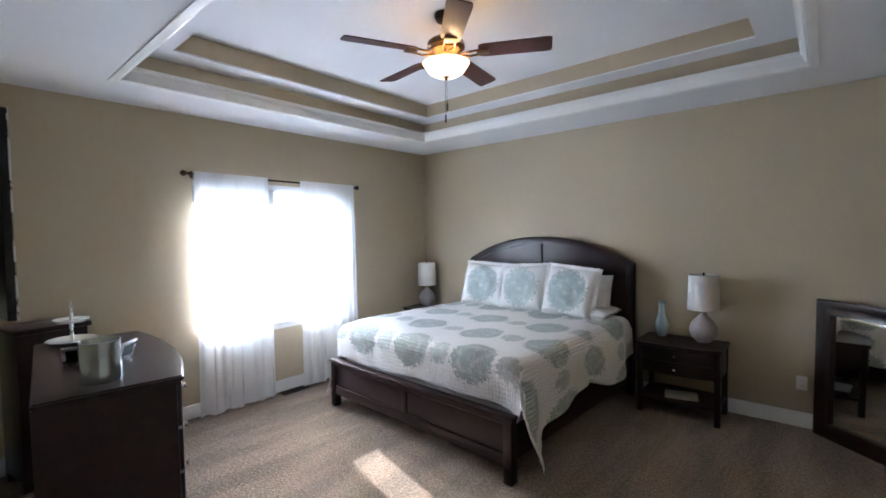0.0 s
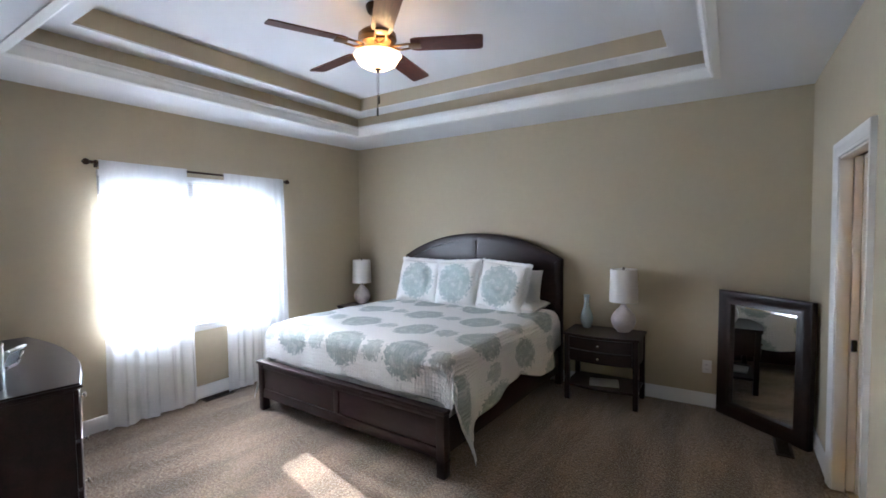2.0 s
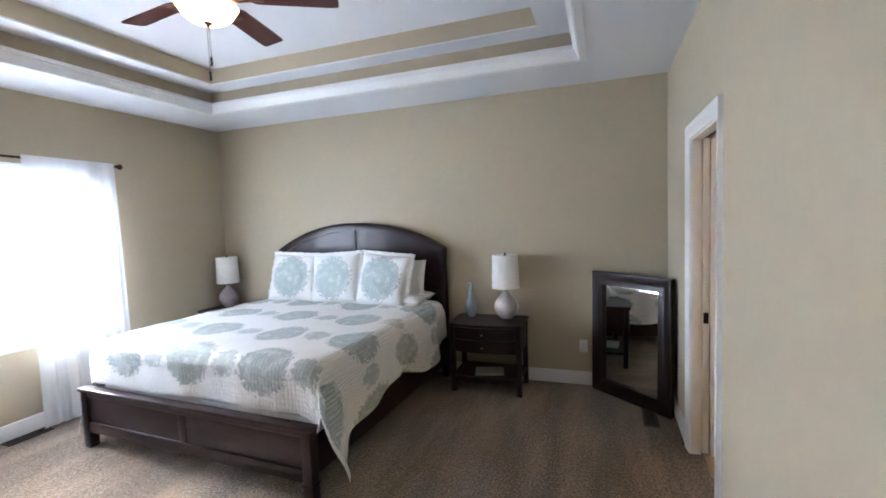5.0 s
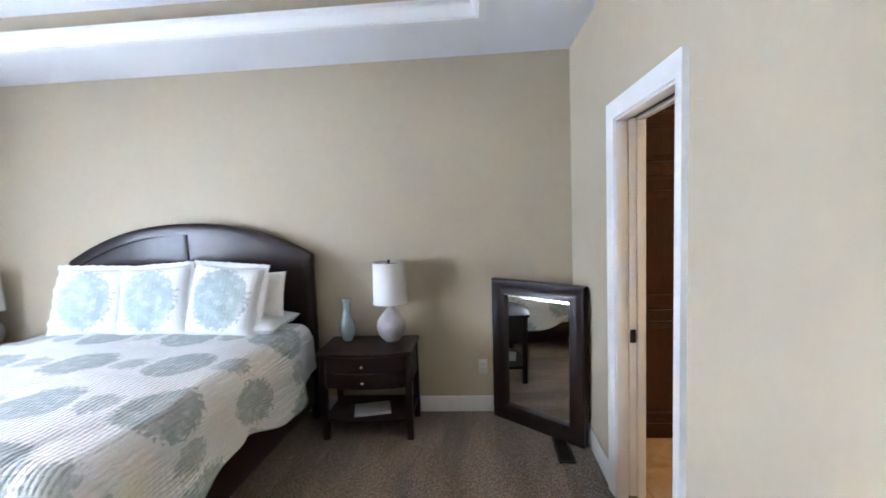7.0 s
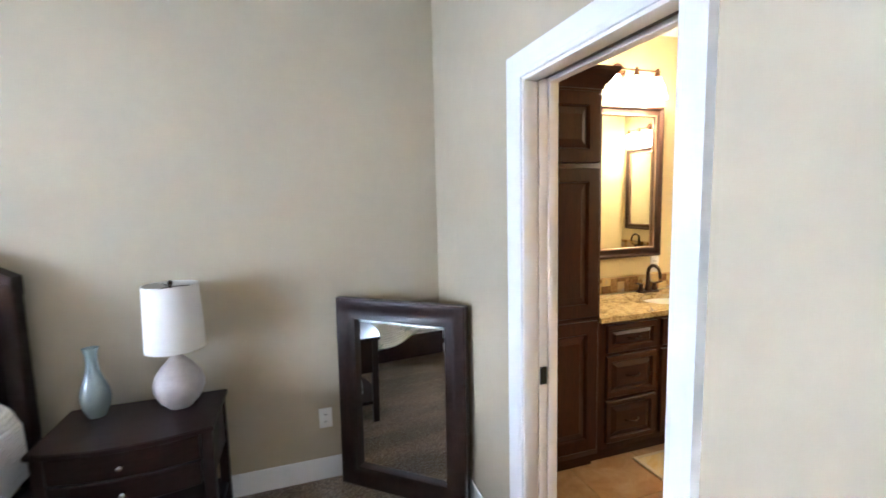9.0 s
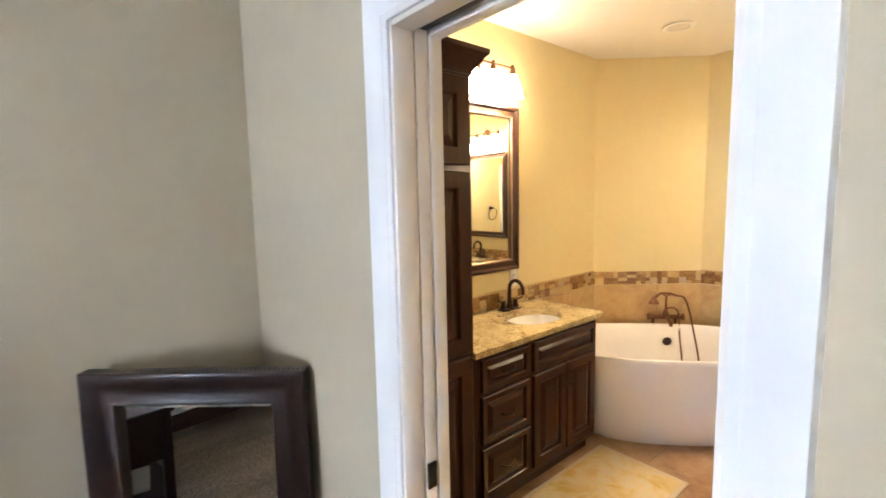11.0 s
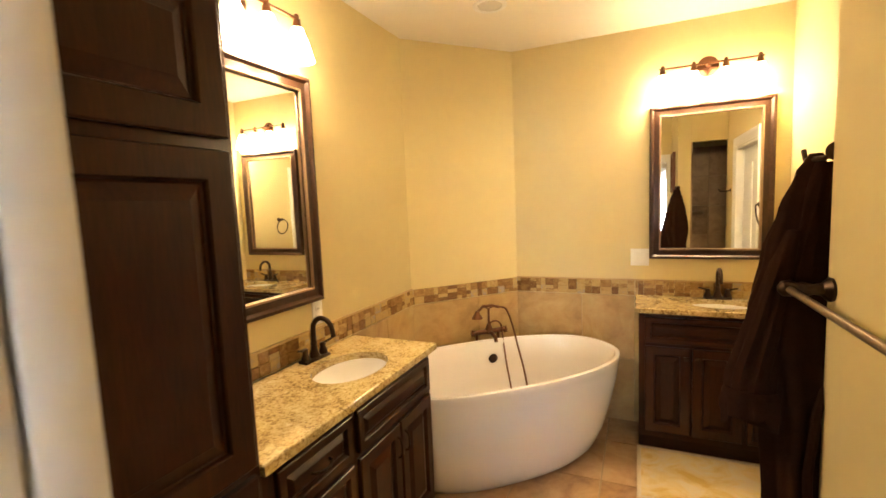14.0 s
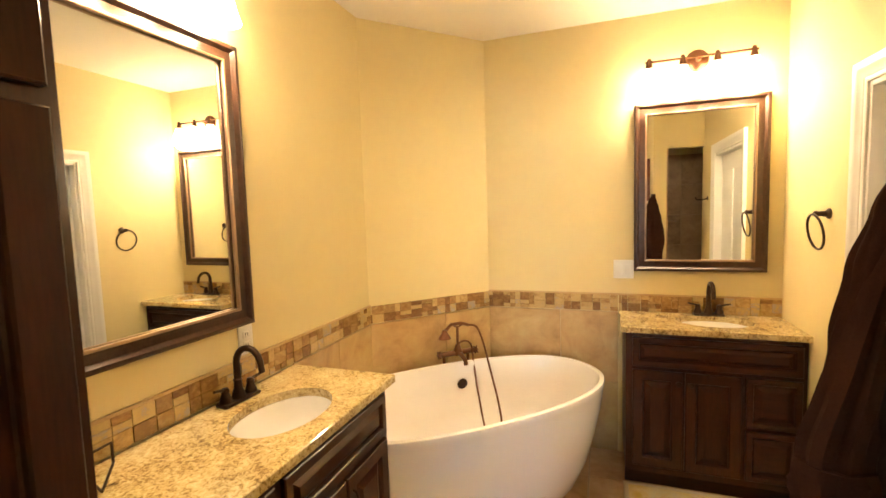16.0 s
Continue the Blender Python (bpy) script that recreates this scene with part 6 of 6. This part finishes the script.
# soap rest on the counter beside the tall cabinet
rest = bath(thing("soap_stand", "small dark wire stand on the granite counter", "stand", pose(1.835, 4.385, 0.910)))
for a, b in (((-0.05, -0.06, 0.004), (0.05, 0.05, 0.004)), ((-0.05, -0.06, 0.004), (-0.05, 0.05, 0.055)), ((0.05, 0.05, 0.004), (0.05, 0.05, 0.060)), ((-0.05, 0.05, 0.055), (0.05, 0.05, 0.060))):
    _b = bmesh.new()
    tube(_b, [a, b], 0.0035, 8)
    part("wire", _b, BRONZE, rest)

# ---- tiles: floor, wainscot, mosaic ----


def unit_tile(bev):
    me = bpy.data.meshes.new("tile")
    bm = bmesh.new()
    box(bm, (-0.5, -0.5, 0), (0.5, 0.5, 1.0))
    for v in bm.verts:
        if v.co.z > 0.5:
            v.co.x *= 1 - bev
            v.co.y *= 1 - bev
    bm.to_mesh(me)
    bm.free()
    return me


_tile = unit_tile(0.008)
_tile.materials.append(FLOOR_TILE)
_floor = bpy.data.objects["floor_bath"]


def lay(parent, mesh, name, m):
    ob = new(name, mesh)
    ob.parent = parent
    ob.matrix_local = m
    return ob


P = 0.455
for i in range(-1, 8):
    for j in range(0, 9):
        x0, x1 = max(0.90, 0.985 + i * P), min(XR, 0.985 + (i + 1) * P - 0.006)
        y0, y1 = max(1.1, 0.985 + j * P), min(YB, 0.985 + (j + 1) * P - 0.006)
        if x1 - x0 < 0.04 or y1 - y0 < 0.04 or (x0 + y0) > 7.75:
            continue
        lay(_floor, _tile, "tile", pose((x0 + x1) / 2, (y0 + y1) / 2, -0.006) @ Matrix.Diagonal((x1 - x0, y1 - y0, 0.006, 1)))

_stone = unit_tile(0.006)
_stone.materials.append(STONE)
_mos = unit_tile(0.025)
_mos.materials.append(MOSAIC)
WAIN, STRIP0, STRIP1 = 0.908, 0.913, 1.016


def wall_tiles(parent_name, p0, p1, big):
    """Large stone tiles to WAIN and a mosaic band above, on the wall line p0 to p1, facing its left."""
    parent = bpy.data.objects[parent_name]
    a, b = Vector((*p0, 0)), Vector((*p1, 0))
    d = (b - a).normalized()
    nrm = Vector((-d.y, d.x, 0))
    base = Matrix((( d.x, 0, nrm.x, a.x), (d.y, 0, nrm.y, a.y), (0, 1, 0, 0), (0, 0, 0, 1)))
    length = (b - a).length
    if big:
        s = 0.0
        for r, (z0, z1) in enumerate(((0.004, 0.452), (0.456, WAIN))):
            s = -0.25 * r
            while s < length:
                s0, s1 = max(0, s), min(length, s + 0.60)
                if s1 - s0 > 0.02:
                    lay(parent, _stone, "stone_tile", base @ pose((s0 + s1) / 2, (z0 + z1) / 2, 0) @ Matrix.Diagonal((s1 - s0 - 0.0016, z1 - z0 + 0.002, 0.010, 1)))
                s += 0.60
    rnd = random.Random(parent_name)
    h = (STRIP1 - STRIP0) / 4
    s = 0.0
    while s < length - 0.008:
        e = min(length, s + rnd.choice((0.034, 0.046, 0.058, 0.074)))
        for k0, k1 in rnd.choice((((0, 2), (2, 3), (3, 4)), ((0, 1), (1, 2), (2, 4)), ((0, 1), (1, 3), (3, 4)), ((0, 2), (2, 4)))):
            cuts = [(s, e)] if k1 - k0 > 1 or e - s < 0.060 or rnd.random() < 0.6 else [(s, (s + e) / 2), ((s + e) / 2, e)]
            for a0, a1 in cuts:
                lay(parent, _mos, "mosaic_tile", base @ pose((a0 + a1) / 2, STRIP0 + h * (k0 + k1) / 2, 0) @ Matrix.Diagonal((a1 - a0 - 0.0009, h * (k1 - k0) - 0.0009, 0.008 + rnd.uniform(0, 0.003), 1)))
        s = e


wall_tiles("wall_bath_north", (_ax, YB), (2.70, YB), True)
wall_tiles("wall_bath_north", (2.696, YB), (1.585, YB), False)
wall_tiles("wall_bath_corner", (XR, 3.913), (_ax, YB), True)
wall_tiles("wall_bath_east", (XR, 3.088), (XR, 3.913), True)
wall_tiles("wall_bath_east", (XR, YP), (XR, 3.085), False)
bath(structure("trim_wainscot", STONE, "thin tan stone edge over the mosaic band", "trim", (1.585, YB - 0.010, STRIP1, _ax, YB, STRIP1 + 0.010), (XR - 0.010, YP, STRIP1, XR, 3.913, STRIP1 + 0.010)))
_t = bmesh.new()
moulding(_t, [(2.355, YP, 0), (1.90, YP, 0)][::-1], BASE_PROFILE)
moulding(_t, [(3.67, YP, 0), (3.335, YP, 0)], BASE_PROFILE)
bath(tagged(part("baseboard_bath", _t, TRIM), "white moulded bathroom baseboard", "baseboard", "", "structure"))

bath(structure("wall_shower_header", YELLOW, "yellow painted header over the shower opening", "wall", (1.90, YP, 2.13, 1.968, 2.564, ZB)))
_brown = unit_tile(0.006)
_brown.materials.append(SHOWER_TILE)
_sw = bpy.data.objects["wall_shower"]
for i in range(4):
    for j in range(6):
        _y0, _z0 = 1.11 + i * 0.39, 0.01 + j * 0.36
        _f = Matrix(((0, 0, 1, XBL + 0.013), (1, 0, 0, _y0 + 0.193), (0, 1, 0, _z0 + 0.178), (0, 0, 0, 1)))
        lay(_sw, _brown, "tile", _f @ Matrix.Diagonal((0.384, 0.354, 0.008, 1)))
_sh = bath(thing("shower_shelf", "brown stone corner shelf in the shower", "shelf", pose(XBL + 0.022, 2.55, 1.36)))
_b = bmesh.new()
ngon_prism(_b, [(0, 0, 0), (0, -0.22, 0), (0.08, -0.20, 0), (0.18, -0.10, 0), (0.22, 0, 0)], (0, 0, 0.02))
part("slab", _b, SHOWER_TILE, _sh)
